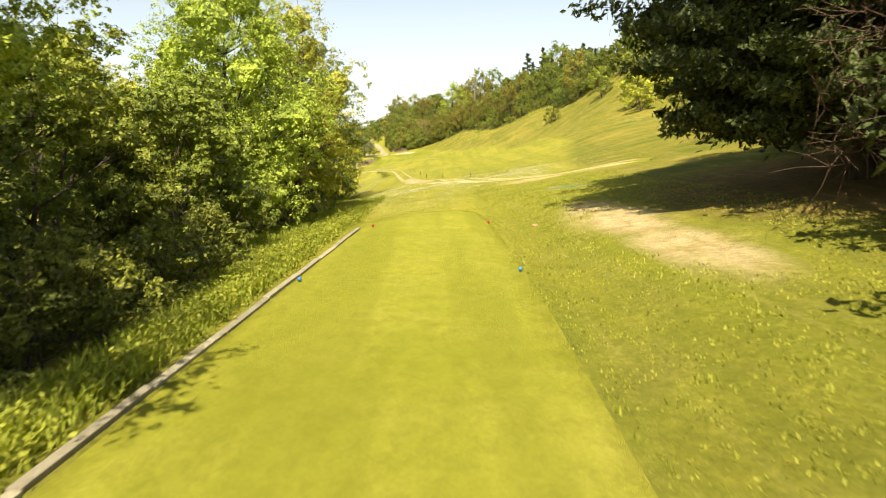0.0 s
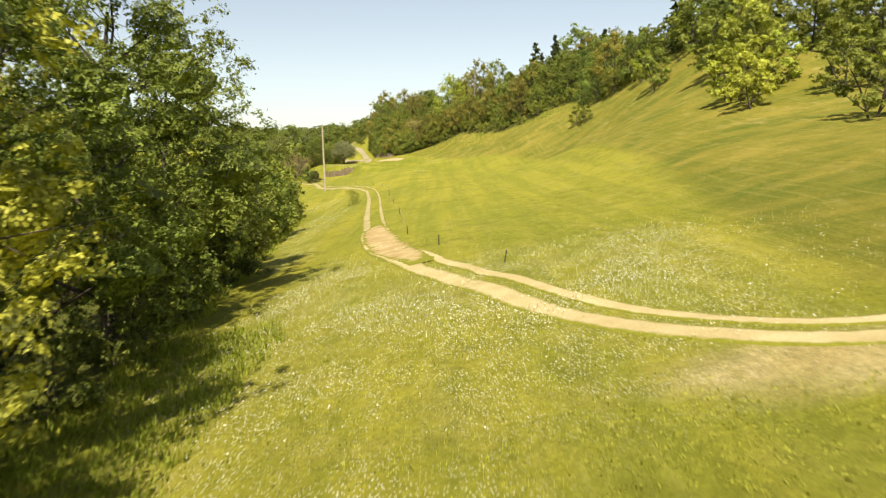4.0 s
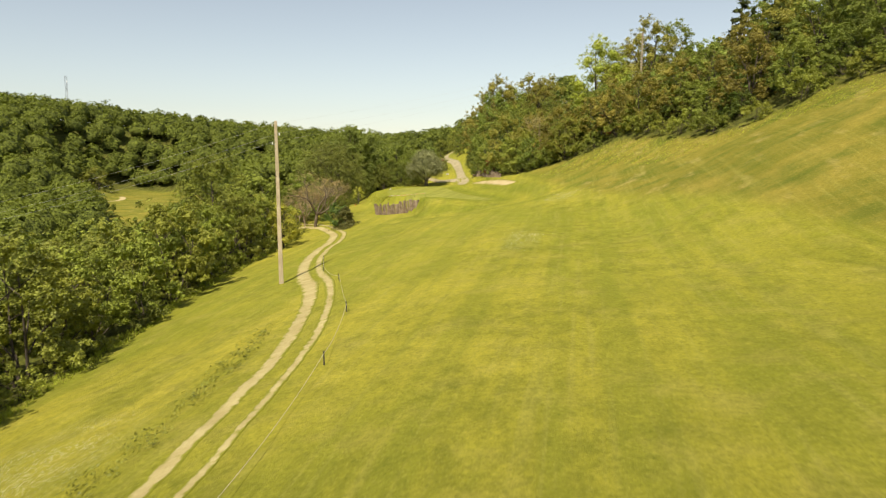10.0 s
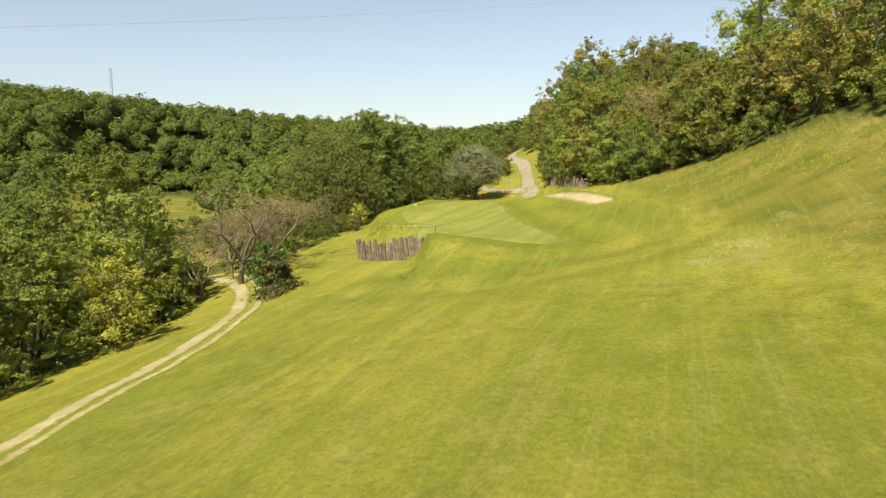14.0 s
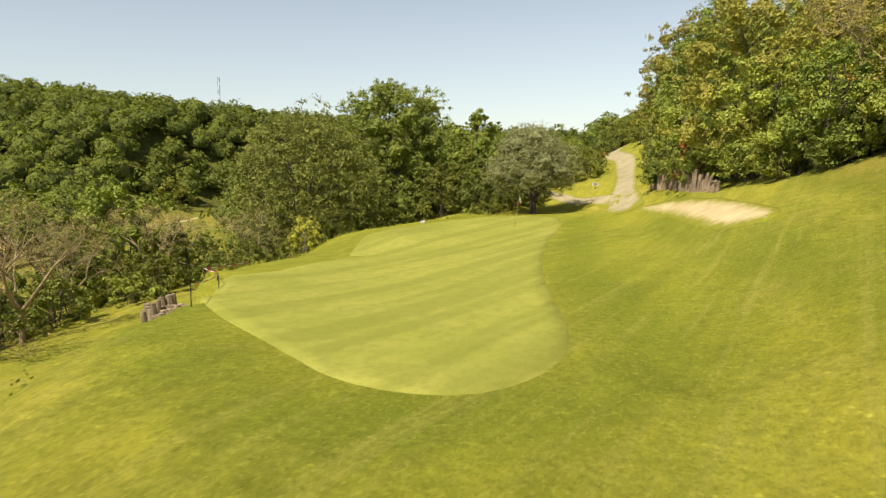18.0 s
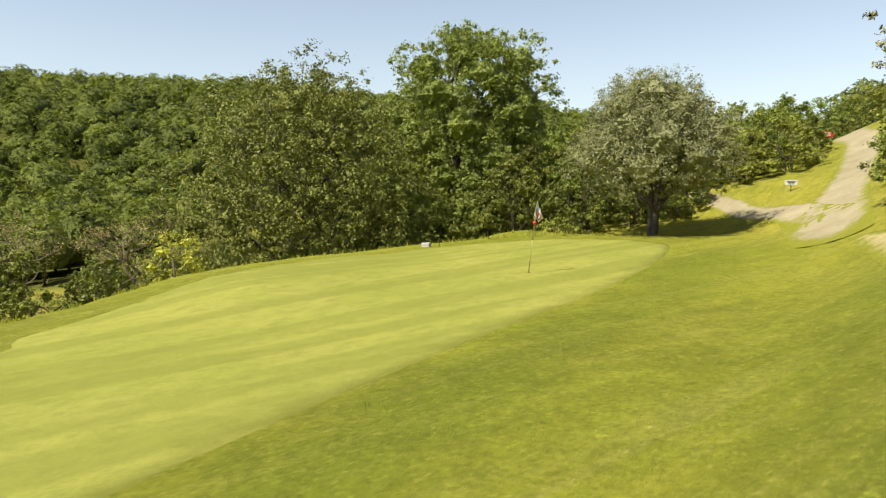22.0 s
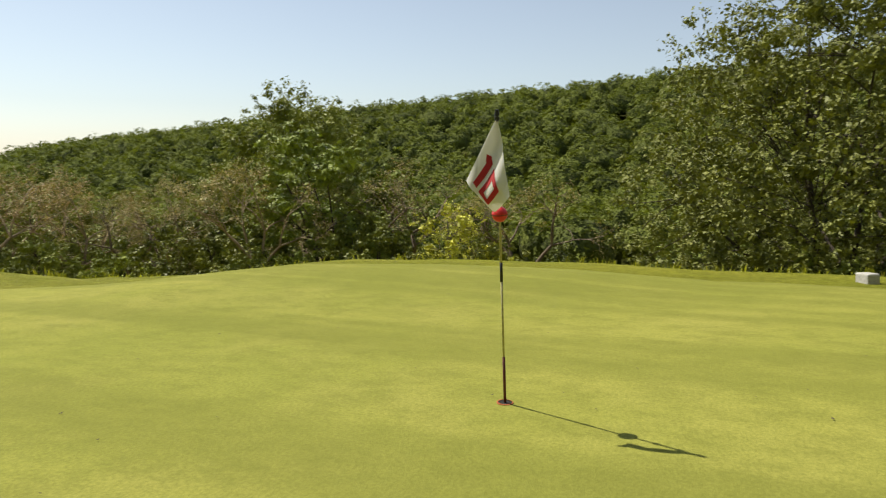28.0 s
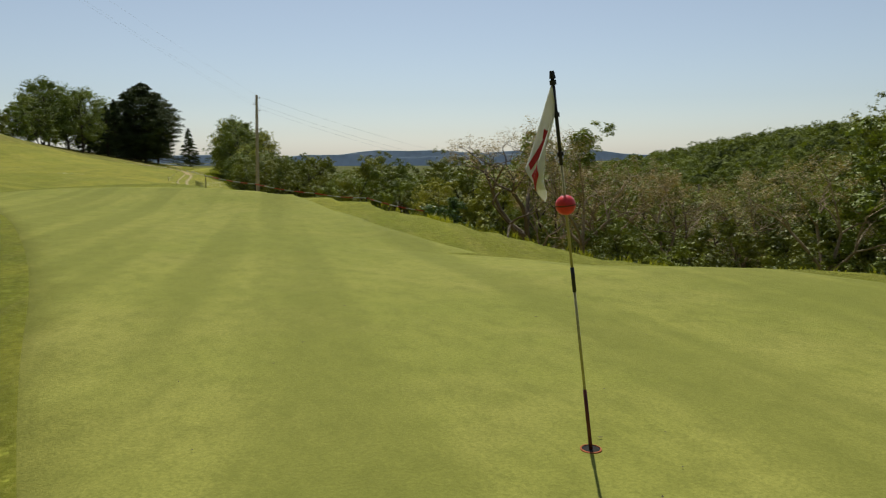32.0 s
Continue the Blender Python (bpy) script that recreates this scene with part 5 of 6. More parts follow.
plant([cedar], 15.6, 21.5, 1.0, 0)


def dead_wood(seed, count):
    """Dead reddish boughs with bare twigs, low on the open side of the conifer."""
    r = np.random.default_rng(seed)
    wood = []
    for _ in range(count):
        a, z = math.radians(r.uniform(232, 345)), r.uniform(1.5, 11.5)
        reach = min(10.6, 7.6 + 0.45 * z) * r.uniform(0.85, 1.12)
        base, end = np.array([0, 0, z]), np.array([math.cos(a) * reach, math.sin(a) * reach, z - reach * r.uniform(0.05, 0.25)])
        pts = curve_points(r, base, end, 6, 0.07)
        wood.append(chain(pts, 0.04, 0.010, 4))
        for _ in range(11):
            p = pts[r.integers(2, 6)]
            way = unit((end - base) / reach + r.normal(0, 0.65, 3) - [0, 0, 0.15])
            wood.append(chain(curve_points(r, p, p + way * r.uniform(0.5, 1.7), 3, 0.15), 0.017, 0.005, 3))
    return joined(*wood)


mesh_part("dead_wood", mesh_of("dead_wood", *dead_wood(127, 420), True), DRY_TWIG, cedar)
cedar2 = tree_thing("cypress_tree", conifer(122, 15.0, 4.6, 22000, 0.06, 1.3, 0.2, 0.36), BARK, NEEDLE, "dark conifer behind the great one", "conifer")
# some stand out of view, added so that their shade falls beside the tee
plant([cedar2], 23, 34, 0.95)
plant([cedar2], 21.5, 30.5, 1.1)
plant([cedar2], 20.5, 17.5, 1.1)
plant([cedar2], 27, 38, 0.9)
plant([cedar2], 14.4, 7.2, 1.5)
plant([cedar2], 23, 23, 1.0)
plant([cedar2], 6.5, -6, 0.9)


def far_woods():
    """Crowns without number on the slopes across the valley: domes of lobes, closed above and shaded below."""
    r = np.random.default_rng(131)
    spots = []
    step = 6.9
    for i, y in enumerate(np.arange(40, 490, step * 0.87)):
        for x in np.arange(-285, 10, step):
            px, py = x + (i % 2) * step / 2 + r.uniform(-1.9, 1.9), y + r.uniform(-1.9, 1.9)
            dx, dy = px - HUB[0], py - HUB[1]
            yaw, far = math.degrees(math.atan2(-dx, dy)), math.hypot(dx, dy)
            if not (8 < yaw < 158 and 62 < far < 248) or px > np.interp(py, WOOD_Y, WOOD_X) - 19:
                continue
            if float(in_clearing(np.array([px]), np.array([py]))[0]) < 1.02:
                continue
            spots.append((px, py, r.uniform(3.1, 4.9), r.uniform(6.4, 8.8)))
    for _ in range(140):
        spots.append((r.uniform(38, 95), r.uniform(175, 330), r.uniform(2.6, 4.0), r.uniform(6, 8)))
    for _ in range(110):
        spots.append((r.uniform(-70, 40), r.uniform(300, 350), r.uniform(2.6, 4.0), r.uniform(6, 8)))
    for _ in range(190):
        y = r.uniform(-40, 200)
        spots.append((float(np.interp(y, WOOD_Y, WOOD_X)) - r.uniform(20, 80), y, r.uniform(3.0, 4.4), r.uniform(6, 8)))
    p = np.array(spots)
    count = len(p)
    foot = np.column_stack([p[:, 0], p[:, 1], land(p[:, 0], p[:, 1])])
    wide, tall = p[:, 2], p[:, 3]
    lobes, per = 8, 26
    turn = r.uniform(0, 6.28, (count, 1)) + np.arange(lobes) * 2.4
    level = (np.arange(lobes) + 0.5)[None] / lobes
    out = wide[:, None] * (0.78 - 0.62 * level ** 1.5) * r.uniform(0.7, 1.15, (count, lobes))
    mid = np.stack([np.cos(turn) * out, np.sin(turn) * out, tall[:, None] * (0.36 + 0.44 * level)], -1) + foot[:, None]
    lobe_r = wide[:, None] * r.uniform(0.36, 0.54, (count, lobes))
    heart = foot + np.column_stack([np.zeros((count, 2)), tall * 0.5])
    from_heart = unit(mid - heart[:, None])
    d = unit(r.normal(0, 0.8, (count, lobes, per, 3)) + 0.55 * from_heart[:, :, None] + [0, 0, 0.45])
    spot = mid[:, :, None] + d * (lobe_r[:, :, None] * r.uniform(0.80, 1.12, (count, lobes, per)))[..., None]
    ob = mesh_part("far_woods", mesh_of("far_woods", *leaves(r, spot.reshape(-1, 3), d.reshape(-1, 3), 0.95, 0.95, 0.2, wild=0.38)), FAR_LEAF)
    tagged(ob, "dense green deciduous woods on the slopes across the valley", "woods", kind="stuff")
    # insides of the crowns, their shade put into a darker leaf colour, and the stems
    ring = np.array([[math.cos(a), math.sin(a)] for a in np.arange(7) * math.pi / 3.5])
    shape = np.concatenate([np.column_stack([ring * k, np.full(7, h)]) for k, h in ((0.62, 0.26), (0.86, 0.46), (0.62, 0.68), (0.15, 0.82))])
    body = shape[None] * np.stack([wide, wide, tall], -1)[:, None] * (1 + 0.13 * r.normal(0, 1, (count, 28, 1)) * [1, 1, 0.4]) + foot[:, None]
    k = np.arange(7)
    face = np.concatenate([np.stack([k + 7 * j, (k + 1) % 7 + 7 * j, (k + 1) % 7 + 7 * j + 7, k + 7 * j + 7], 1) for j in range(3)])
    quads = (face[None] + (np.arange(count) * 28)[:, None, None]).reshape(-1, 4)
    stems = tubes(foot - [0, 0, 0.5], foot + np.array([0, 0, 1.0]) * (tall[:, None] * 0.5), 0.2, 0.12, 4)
    inner = mesh_part("inner_foliage", mesh_of("inner_foliage", *joined((body.reshape(-1, 3), quads), stems), True), SHADE_LEAF, ob)
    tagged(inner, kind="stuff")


FAR_LEAF = leaf_material("far_leaf", (0.076, 0.108, 0.015), (0.184, 0.220, 0.033), 0.25, 0.9, cell=5.5, gap=0.58, mass=0.10, spread=0.6)
# darker copy of the far leaf: shade inside the crowns as colour
SHADE_LEAF = leaf_material("inner_shade_leaf", (0.040, 0.058, 0.008), (0.080, 0.098, 0.015), 0.05, 0.95, cell=5.0, gap=0, mass=0.10)
far_woods()


def distance():
    """Low hills on the horizon beyond the open end of the valley."""
    verts, quads = [], []
    for row, (far, top, base) in enumerate(((2600, -14, -160), (3400, 6, -160))):
        a = np.radians(np.linspace(95, 265, 120))
        h = top + 14 * np.sin(a * 9 + row) + 9 * np.sin(a * 23 + 2 * row) + 4 * np.sin(a * 61)
        x, y = HUB[0] - np.sin(a) * far, HUB[1] + np.cos(a) * far
        at = len(verts)
        for k in range(len(a)):
            verts += [(x[k], y[k], base), (x[k] * 1.0, y[k], h[k]), (x[k] * 1.12, y[k] * 1.12, base)]
        for k in range(len(a) - 1):
            i = at + 3 * k
            quads += [(i, i + 3, i + 4, i + 1), (i + 1, i + 4, i + 5, i + 2)]
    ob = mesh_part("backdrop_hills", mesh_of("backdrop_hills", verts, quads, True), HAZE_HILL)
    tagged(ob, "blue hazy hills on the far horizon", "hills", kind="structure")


distance()


# ---- poles, wires and fences ----
def utility_pole(foot, top, arm_turn, label):
    ob = thing("utility_pole", label, "utility pole", "utility poles")
    f, t = Vector(foot), Vector(top)
    bm = bmesh.new()
    rise = (t - f).to_track_quat("Z", "Y").to_matrix().to_4x4()
    length = (t - f).length + 0.6
    bmesh.ops.create_cone(bm, cap_ends=True, segments=4, radius1=0.24, radius2=0.15, depth=length, matrix=Matrix.Translation(((t + f) / 2) - Vector((0, 0, 0.3))) @ rise @ Matrix.Rotation(math.pi / 4 + arm_turn, 4, "Z"))
    bmesh.ops.bevel(bm, geom=bm.edges[:], offset=0.02, segments=1, affect="EDGES")
    post = part("pole", bm, POLE_CONCRETE, ob)
    # climbing holes up two faces: dark raised blocks, the shade inside them painted on
    face_way = Matrix.Rotation(arm_turn, 4, "Z")
    for k in range(int((t - f).length / 0.5) - 2):
        s = (0.8 + 0.5 * k) / (t - f).length
        half = (0.24 + (0.15 - 0.24) * s) * 0.7071
        for side in (-1, 1):
            hole_bm = box_bm(0.07, 0.012, 0.16, 0.0)
            notch = part("climbing_hole", hole_bm, POST_WOOD, post)
            notch.matrix_basis = Matrix.Translation(f.lerp(t, s)) @ face_way @ Matrix.Translation((0, side * (half + 0.002), 0))
    a = Vector((math.cos(arm_turn), math.sin(arm_turn), 0))
    for k, drop in enumerate((0.35, 1.0, 1.65)):
        q = t - Vector((0, 0, drop))
        side = a * (1 if k % 2 else -1) * 0.35
        bracket = part("bracket", rod_bm(q, q + side, 0.025, 0.02, 8), STEEL, ob)
        part("insulator", rod_bm(q + side - Vector((0, 0, 0.02)), q + side + Vector((0, 0, 0.16)), 0.05, 0.03, 10), WHITE_PAINT, bracket, "white glazed insulator")
    return [t - Vector((0, 0, d - 0.16)) + a * (1 if k % 2 else -1) * 0.35 for k, d in enumerate((0.35, 1.0, 1.65))]


P1, P2, P3 = (-19.9, 164.5), (11.8, 248.0), (-80.0, 155.0)
arm = math.atan2(-(P2[0] - P1[0]), P2[1] - P1[1])
ends1 = utility_pole(on_land(*P1), (-20.2, 164.8, 5.7), arm, "tapered pale concrete utility pole beside the track")
ends2 = utility_pole(on_land(*P2), (11.8, 248.0, 25.5), arm, "pale concrete utility pole among the hillside trees")
ends3 = utility_pole(on_land(*P3), (P3[0], P3[1], land1(*P3) + 9.0), arm, "pale concrete utility pole down in the valley wood")


def span(name, a, b, sag, radius, material, label, category, group, pieces=24):
    a, b = np.array(a), np.array(b)
    s = np.linspace(0, 1, pieces + 1)[:, None]
    p = a * (1 - s) + b * s - np.array([0, 0, 1]) * (4 * sag * s * (1 - s))
    across = unit(np.array([[-(b - a)[1], (b - a)[0], 0.0]]))[0]
    turn = np.arange(5) * (2 * math.pi / 5)
    ring = np.cos(turn)[:, None] * across + np.sin(turn)[:, None] * np.array([0, 0, 1.0])
    verts = (p[:, None] + radius * ring[None]).reshape(-1, 3)
    i, k = np.meshgrid(np.arange(pieces) * 5, np.arange(5), indexing="ij")
    quads = np.stack([i + k, i + (k + 1) % 5, i + 5 + (k + 1) % 5, i + 5 + k], -1).reshape(-1, 4)
    ob = mesh_part(name, mesh_of(name, verts, quads, True), material)
    return tagged(ob, label, category, group)


for k in range(3):
    span("overhead_wire", ends1[k], ends2[k], 1.6, 0.0032, WIRE, "thin grey overhead wire between poles", "wire", "overhead wires")
    span("overhead_wire", ends1[k], ends3[k], 2.5, 0.006, WIRE, "thin grey overhead wire between poles", "wire", "overhead wires")


def fence_post(x, y, tall=0.85, lean=(0, 0)):
    ob = thing("fence_post", "short dark wooden stake in the grass beside the track", "post", "stakes of the rope fence")
    ob.matrix_basis = Matrix.Translation(on_land(x, y)) @ pose(0, 0, 0, lean[0], lean[1], rng.uniform(0, 90))
    part("stake", rod_bm((0, 0, -0.25), (0, 0, tall), 0.028, 0.025, 8), POST_WOOD, ob)
    part("cap", rod_bm((0, 0, tall), (0, 0, tall + 0.03), 0.03, 0.015, 8), POST_WOOD, ob)
    return Vector(on_land(x, y)) + Vector((0, 0, tall * 0.85))


STAKES = [(3.5, 63.6), (0.9, 71.0), (-1.0, 78.4), (-2.2, 92), (-3.6, 106), (-4.9, 118.9), (-5.6, 127.8), (-7.4, 140), (-9.6, 149), (-13.6, 159.3), (-17.2, 166.0), (-19.4, 171.9)]
tops = [fence_post(x, y, 0.5, (rng.normal(0, 5), rng.normal(0, 5))) for x, y in STAKES]
for a, b in zip(tops[2:], tops[3:]):
    span("fence_rope", a, b, 0.26, 0.009, ROPE, "thin pale rope hanging between stakes", "rope", "ropes of the fence", 12)

# ---- tee ----
def edging():
    ob = thing("timber_edging", "pale weathered timber boards edging the raised tee", "edging")
    y = -11.5
    k = 0
    while y < 27:
        length = 2.95
        bm = box_bm(0.15, length, 0.42, 0.012)
        board = part("board", bm, BOARD_WOOD, ob)
        board.matrix_basis = pose(np.interp(y, [-12, 3, 14, 28], [-2.96, -2.9, -2.78, -2.6]) + 0.01 * math.sin(k * 2.1), y + length / 2, -5.05 + 0.012 * math.sin(k * 1.7), 0, 0, -0.6 + 0.3 * math.sin(k * 3.0))
        y += length + 0.02
        k += 1


edging()


def tee_marker(x, y, material, label):
    z = -4.9 + 0.012
    ob = thing("tee_marker", label, "tee marker", "tee markers")
    ob.matrix_basis = Matrix.Translation((x, y, z))
    part("ball", ball_bm(0.062, (0, 0, 0.08)), material, ob, smooth=True)
    part("spike", rod_bm((0, 0, -0.1), (0, 0, 0.04), 0.008, 0.012, 8), STEEL, ob)


tee_marker(3.14, 15.77, BLUE_PAINT, "round blue tee marker on a spike")
tee_marker(-2.52, 14.3, BLUE_PAINT, "round blue tee marker on a spike")
tee_marker(3.12, 29.3, RED_PAINT, "round red tee marker on a spike")
tee_marker(-2.08, 27.8, RED_PAINT, "round red tee marker on a spike")


def hitting_mat():
    ob = thing("practice_mat", "flat grey and green practice mat lying in the grass", "mat")
    along = Vector((2, 0, land1(9, 38.6) - land1(7, 38.6))).normalized()
    ahead = Vector((0, 2, land1(8, 39.6) - land1(8, 37.6))).normalized()
    up = along.cross(ahead).normalized()
    lie = Matrix((along, up.cross(along), up)).transposed().to_4x4()
    ob.matrix_basis = Matrix.Translation(on_land(8.42, 38.55, 0.01)) @ lie @ Matrix.Rotation(radians(-44), 4, "Z")
    part("base", box_bm(2.9, 0.8, 0.05, 0.01), GREY_MAT, ob)
    part("turf_insert", box_bm(1.3, 0.72, 0.03, 0.01, (0, 0, 0.035)), TEAL_MAT, ob, "bright green artificial turf")


hitting_mat()

# ---- timber walls ----
def palisade(name, line, bottoms, tall, radius, label, group="", lean=1.0):
    """Upright logs side by side along a line."""
    ob = thing(name, label, "retaining wall", group)
    c = np.asarray(line, float)
    run = np.concatenate([[0], np.cumsum(np.linalg.norm(np.diff(c, axis=0), axis=1))])
    count = int(run[-1] / (2 * radius * 0.8))
    for k in range(count):
        s = run[-1] * (k + 0.5) / count
        x, y = np.interp(s, run, c[:, 0]), np.interp(s, run, c[:, 1])
        zb, h = np.interp(s, run, bottoms), np.interp(s, run, tall) * rng.uniform(0.8, 1.1)
        rad = radius * rng.uniform(0.62, 1.1)
        way = np.interp(s + 0.1, run, c[:, 0]) - x, np.interp(s + 0.1, run, c[:, 1]) - y
        out = Vector((way[1], -way[0], 0)).normalized() * rng.uniform(0.02, 0.34) * lean + Vector((way[0], way[1], 0)).normalized() * rng.normal(0, 0.06)
        top = Vector((0, 0, h)) + out
        bend = top * 0.5 + Vector((rng.normal(0, 0.03), rng.normal(0, 0.03), 0))
        verts, quads = joined(chain(np.array([(0, 0, -0.4), bend[:], top[:]]), rad, rad * 0.86, 8), tubes(np.array([top[:]]), np.array([(top + Vector((0, 0, 0.03)))[:]]), rad * 0.86, 0.01, 8))
        log = mesh_part("log", mesh_of("log", verts, quads), LOG_WOOD, ob)
        log.matrix_basis = pose(x, y, zb)


palisade("log_palisade", [(-28.0, 217.0), (-27.4, 215.3), (-25.6, 214.0), (-23.4, 213.2), (-21.4, 212.0), (-19.9, 210.8)], [-5.3, -5.3, -5.0, -4.6, -4.0, -3.4], [1.6, 1.62, 1.62, 1.55, 1.35, 0.9], 0.15,
         "curved retaining wall of upright brown logs holding the green")
palisade("log_wall", [(-18.8, 252.4), (-18.0, 250.8), (-16.4, 248.2), (-14.9, 245.0), (-13.4, 242.0), (-12.0, 239.0)], [land1(-18.9, 252.4) - 0.2, -0.75, -0.7, -0.65, -0.6, -0.6], [1.2, 1.7, 1.95, 1.9, 1.6, 1.1], 0.13, "low wall of upright grey-brown logs beside the path", lean=-1.0)
palisade("log_edge", [(-34.3, 236.6), (-34.6, 238.2), (-34.4, 239.2)], [-4.4, -4.3, -4.2], [1.1, 1.2, 1.1], 0.12, "short row of upright logs at the lip of the green")


def barrier_tape():
    ob = thing("barrier_tape", "red and white striped tape strung along the drop", "tape")
    line = np.array([(-19.0, 210.1), (-21.2, 212.9), (-23.5, 214.9), (-25.4, 216.0), (-26.9, 219.6)])
    zs = np.array([-1.52, -1.82, -2.13, -2.28, -2.54])
    for (x, y), z in zip(line, zs):
        part("stake", rod_bm((x, y, land1(x, y) - 0.2), (x, y, z + 0.03), 0.018, 0.015, 7), POST_WOOD, ob)
    k = 0
    for a, b, za, zb in zip(line, line[1:], zs, zs[1:]):
        count = max(2, int(np.linalg.norm(b - a) / 0.5))
        for i in range(count):
            s0, s1 = i / count, (i + 1) / count
            p = [a * (1 - s) + b * s for s in (s0, s1)]
            h = [za * (1 - s) + zb * s - 0.22 * s * (1 - s) for s in (s0, s1)]
            bm = bmesh.new()
            n2 = Vector((-(b - a)[1], (b - a)[0], 0)).normalized() * 0.003
            vs = [bm.verts.new(Vector((p[j][0], p[j][1], h[j] + dz)) + n2 * sg) for sg in (-1, 1) for j, dz in ((0, -0.015), (1, -0.015), (1, 0.015), (0, 0.015))]
            for f in ((0, 1, 2, 3), (7, 6, 5, 4), (3, 2, 6, 7), (0, 4, 5, 1)):
                bm.faces.new([vs[j] for j in f])
            part("stripe", bm, RED_PAINT if k % 2 else WHITE_PAINT, ob)
            k += 1


barrier_tape()


# ---- flag, cup and small things on the green ----
FOOT, TIP = Vector((-23.846, 239.077, land1(-23.846, 239.077) + 0.022)), Vector((-23.563, 239.086, -0.249))


def flagstick():
    ob = thing("flagstick", "leaning golf flagstick with a limp white flag and a red ball", "flagstick")
    at = lambda h: FOOT + (TIP - FOOT) * (h / 2.12)
    for a, b, rad, mat_, name in ((-0.12, 0.37, 0.011, OXBLOOD, "lower_section"), (0.37, 0.95, 0.008, YELLOW_STICK, "middle_section"), (0.95, 1.09, 0.011, BLACK, "sleeve"),
                                  (1.09, 1.66, 0.008, YELLOW_STICK, "upper_section"), (1.66, 2.13, 0.010, BLACK, "flag_section")):
        part(name, rod_bm(at(a), at(b), rad, rad, 12), mat_, ob, smooth=True)
    ball = part("ball", ball_bm(0.056, at(1.44), 4), RED_PAINT, ob, "glossy red plastic ball", True)
    part("seam", rod_bm(at(1.437), at(1.443), 0.0575, 0.0575, 32), OXBLOOD, ball)
    for h in (1.72, 1.93, 2.10):
        part("flag_ring", rod_bm(at(h - 0.012), at(h + 0.012), 0.018, 0.018, 12), BLACK, ob)
    part("finial", rod_bm(at(2.12), at(2.16), 0.018, 0.012, 12), BLACK, ob)
    spread = Vector((-0.07, -1.0, 0)).normalized()
    face = spread.cross(Vector((0, 0, 1)))
    a = at(2.11)
    b, c, d = a + Vector((0.073, -0.196, -0.43)), a + Vector((0.050, 0.003, -0.645)), a + Vector((0.088, 0.134, -0.53))

    def cloth(u, v):
        p = a * ((1 - u) * (1 - v)) + b * (u * (1 - v)) + c * (u * v) + d * ((1 - u) * v)
        fold = (0.022 * math.sin(5.2 * v + 2.4 * u) + 0.014 * math.sin(9 * v - 3 * u)) * min(1.0, 2.5 * (u + v))
        return p + face * fold - Vector((0, 0, 0.03 * math.sin(3.1 * u) * math.sin(3.1 * v)))

    bm = bmesh.new()
    cols, rows = 22, 22
    grid = [[[bm.verts.new(cloth(i / cols, j / rows) + face * off) for j in range(rows + 1)] for i in range(cols + 1)] for off in (0.0012, -0.0012)]
    for side in (0, 1):
        for i in range(cols):
            for j in range(rows):
                q = [grid[side][i][j], grid[side][i + 1][j], grid[side][i + 1][j + 1], grid[side][i][j + 1]]
                bm.faces.new(q if side else q[::-1])
    flag = part("flag", bm, FLAG_CLOTH, ob, "limp white cloth flag", True)

    def numeral(name, strokes):
        bm = bmesh.new()
        for off in (0.004, -0.004):
            for u0, v0, u1, v1, w in strokes:
                su, sv = u1 - u0, v1 - v0
                ln = math.hypot(su, sv)
                nu, nv = -sv / ln * w, su / ln * w
                steps = 10
                prev = None
                for k in range(steps + 1):
                    s = k / steps
                    pair = [bm.verts.new(cloth(u0 + su * s + nu * e, v0 + sv * s + nv * e) + face * off) for e in (-1, 1)]
                    if prev:
                        bm.faces.new([prev[0], prev[1], pair[1], pair[0]])
                    prev = pair
        part(name, bm, FLAG_RED, flag, "red printed numeral")

    numeral("numeral_one", [(0.36, 0.27, 0.90, 0.27, 0.065), (0.38, 0.27, 0.47, 0.16, 0.045)])
    numeral("numeral_zero", [(0.36, 0.47, 0.90, 0.47, 0.055), (0.36, 0.74, 0.90, 0.74, 0.055), (0.39, 0.42, 0.39, 0.79, 0.055), (0.87, 0.42, 0.87, 0.79, 0.055)])


FLAG_CLOTH = cloth_material("flag_cloth", (0.80, 0.79, 0.76))
FLAG_RED = plain("flag_red", (0.50, 0.02, 0.025), (0.58, 0.03, 0.035), 8, 60, 0.8, 0.1)
flagstick()


def hole():
    ob = thing("hole_cup", "golf hole with a red rim and a dark disc for the shade inside", "hole")
    ob.matrix_basis = Matrix.Translation(FOOT)
    bm = bmesh.new()
    inner, outer = 0.054, 0.063
    for k in range(28):
        a0, a1 = 2 * math.pi * k / 28, 2 * math.pi * (k + 1) / 28
        ring = lambda rad, a, z: bm.verts.new((rad * math.cos(a), rad * math.sin(a), z))
        bm.faces.new([ring(inner, a0, 0.008), ring(outer, a0, 0.006), ring(outer, a1, 0.006), ring(inner, a1, 0.008)])
        bm.faces.new([ring(outer, a0, 0.006), ring(outer, a0, -0.02), ring(outer, a1, -0.02), ring(outer, a1, 0.006)])
    bmesh.ops.remove_doubles(bm, verts=bm.verts[:], dist=1e-5)
    part("rim", bm, RIM_RED, ob, "worn red rim")
    # flat disc near the top, coloured dark for the shade down the hole
    bm = bmesh.new()
    bmesh.ops.create_circle(bm, cap_ends=True, segments=28, radius=inner, matrix=Matrix.Translation((0, 0, 0.003)))
    part("liner", bm, CUP_SHADE, ob)


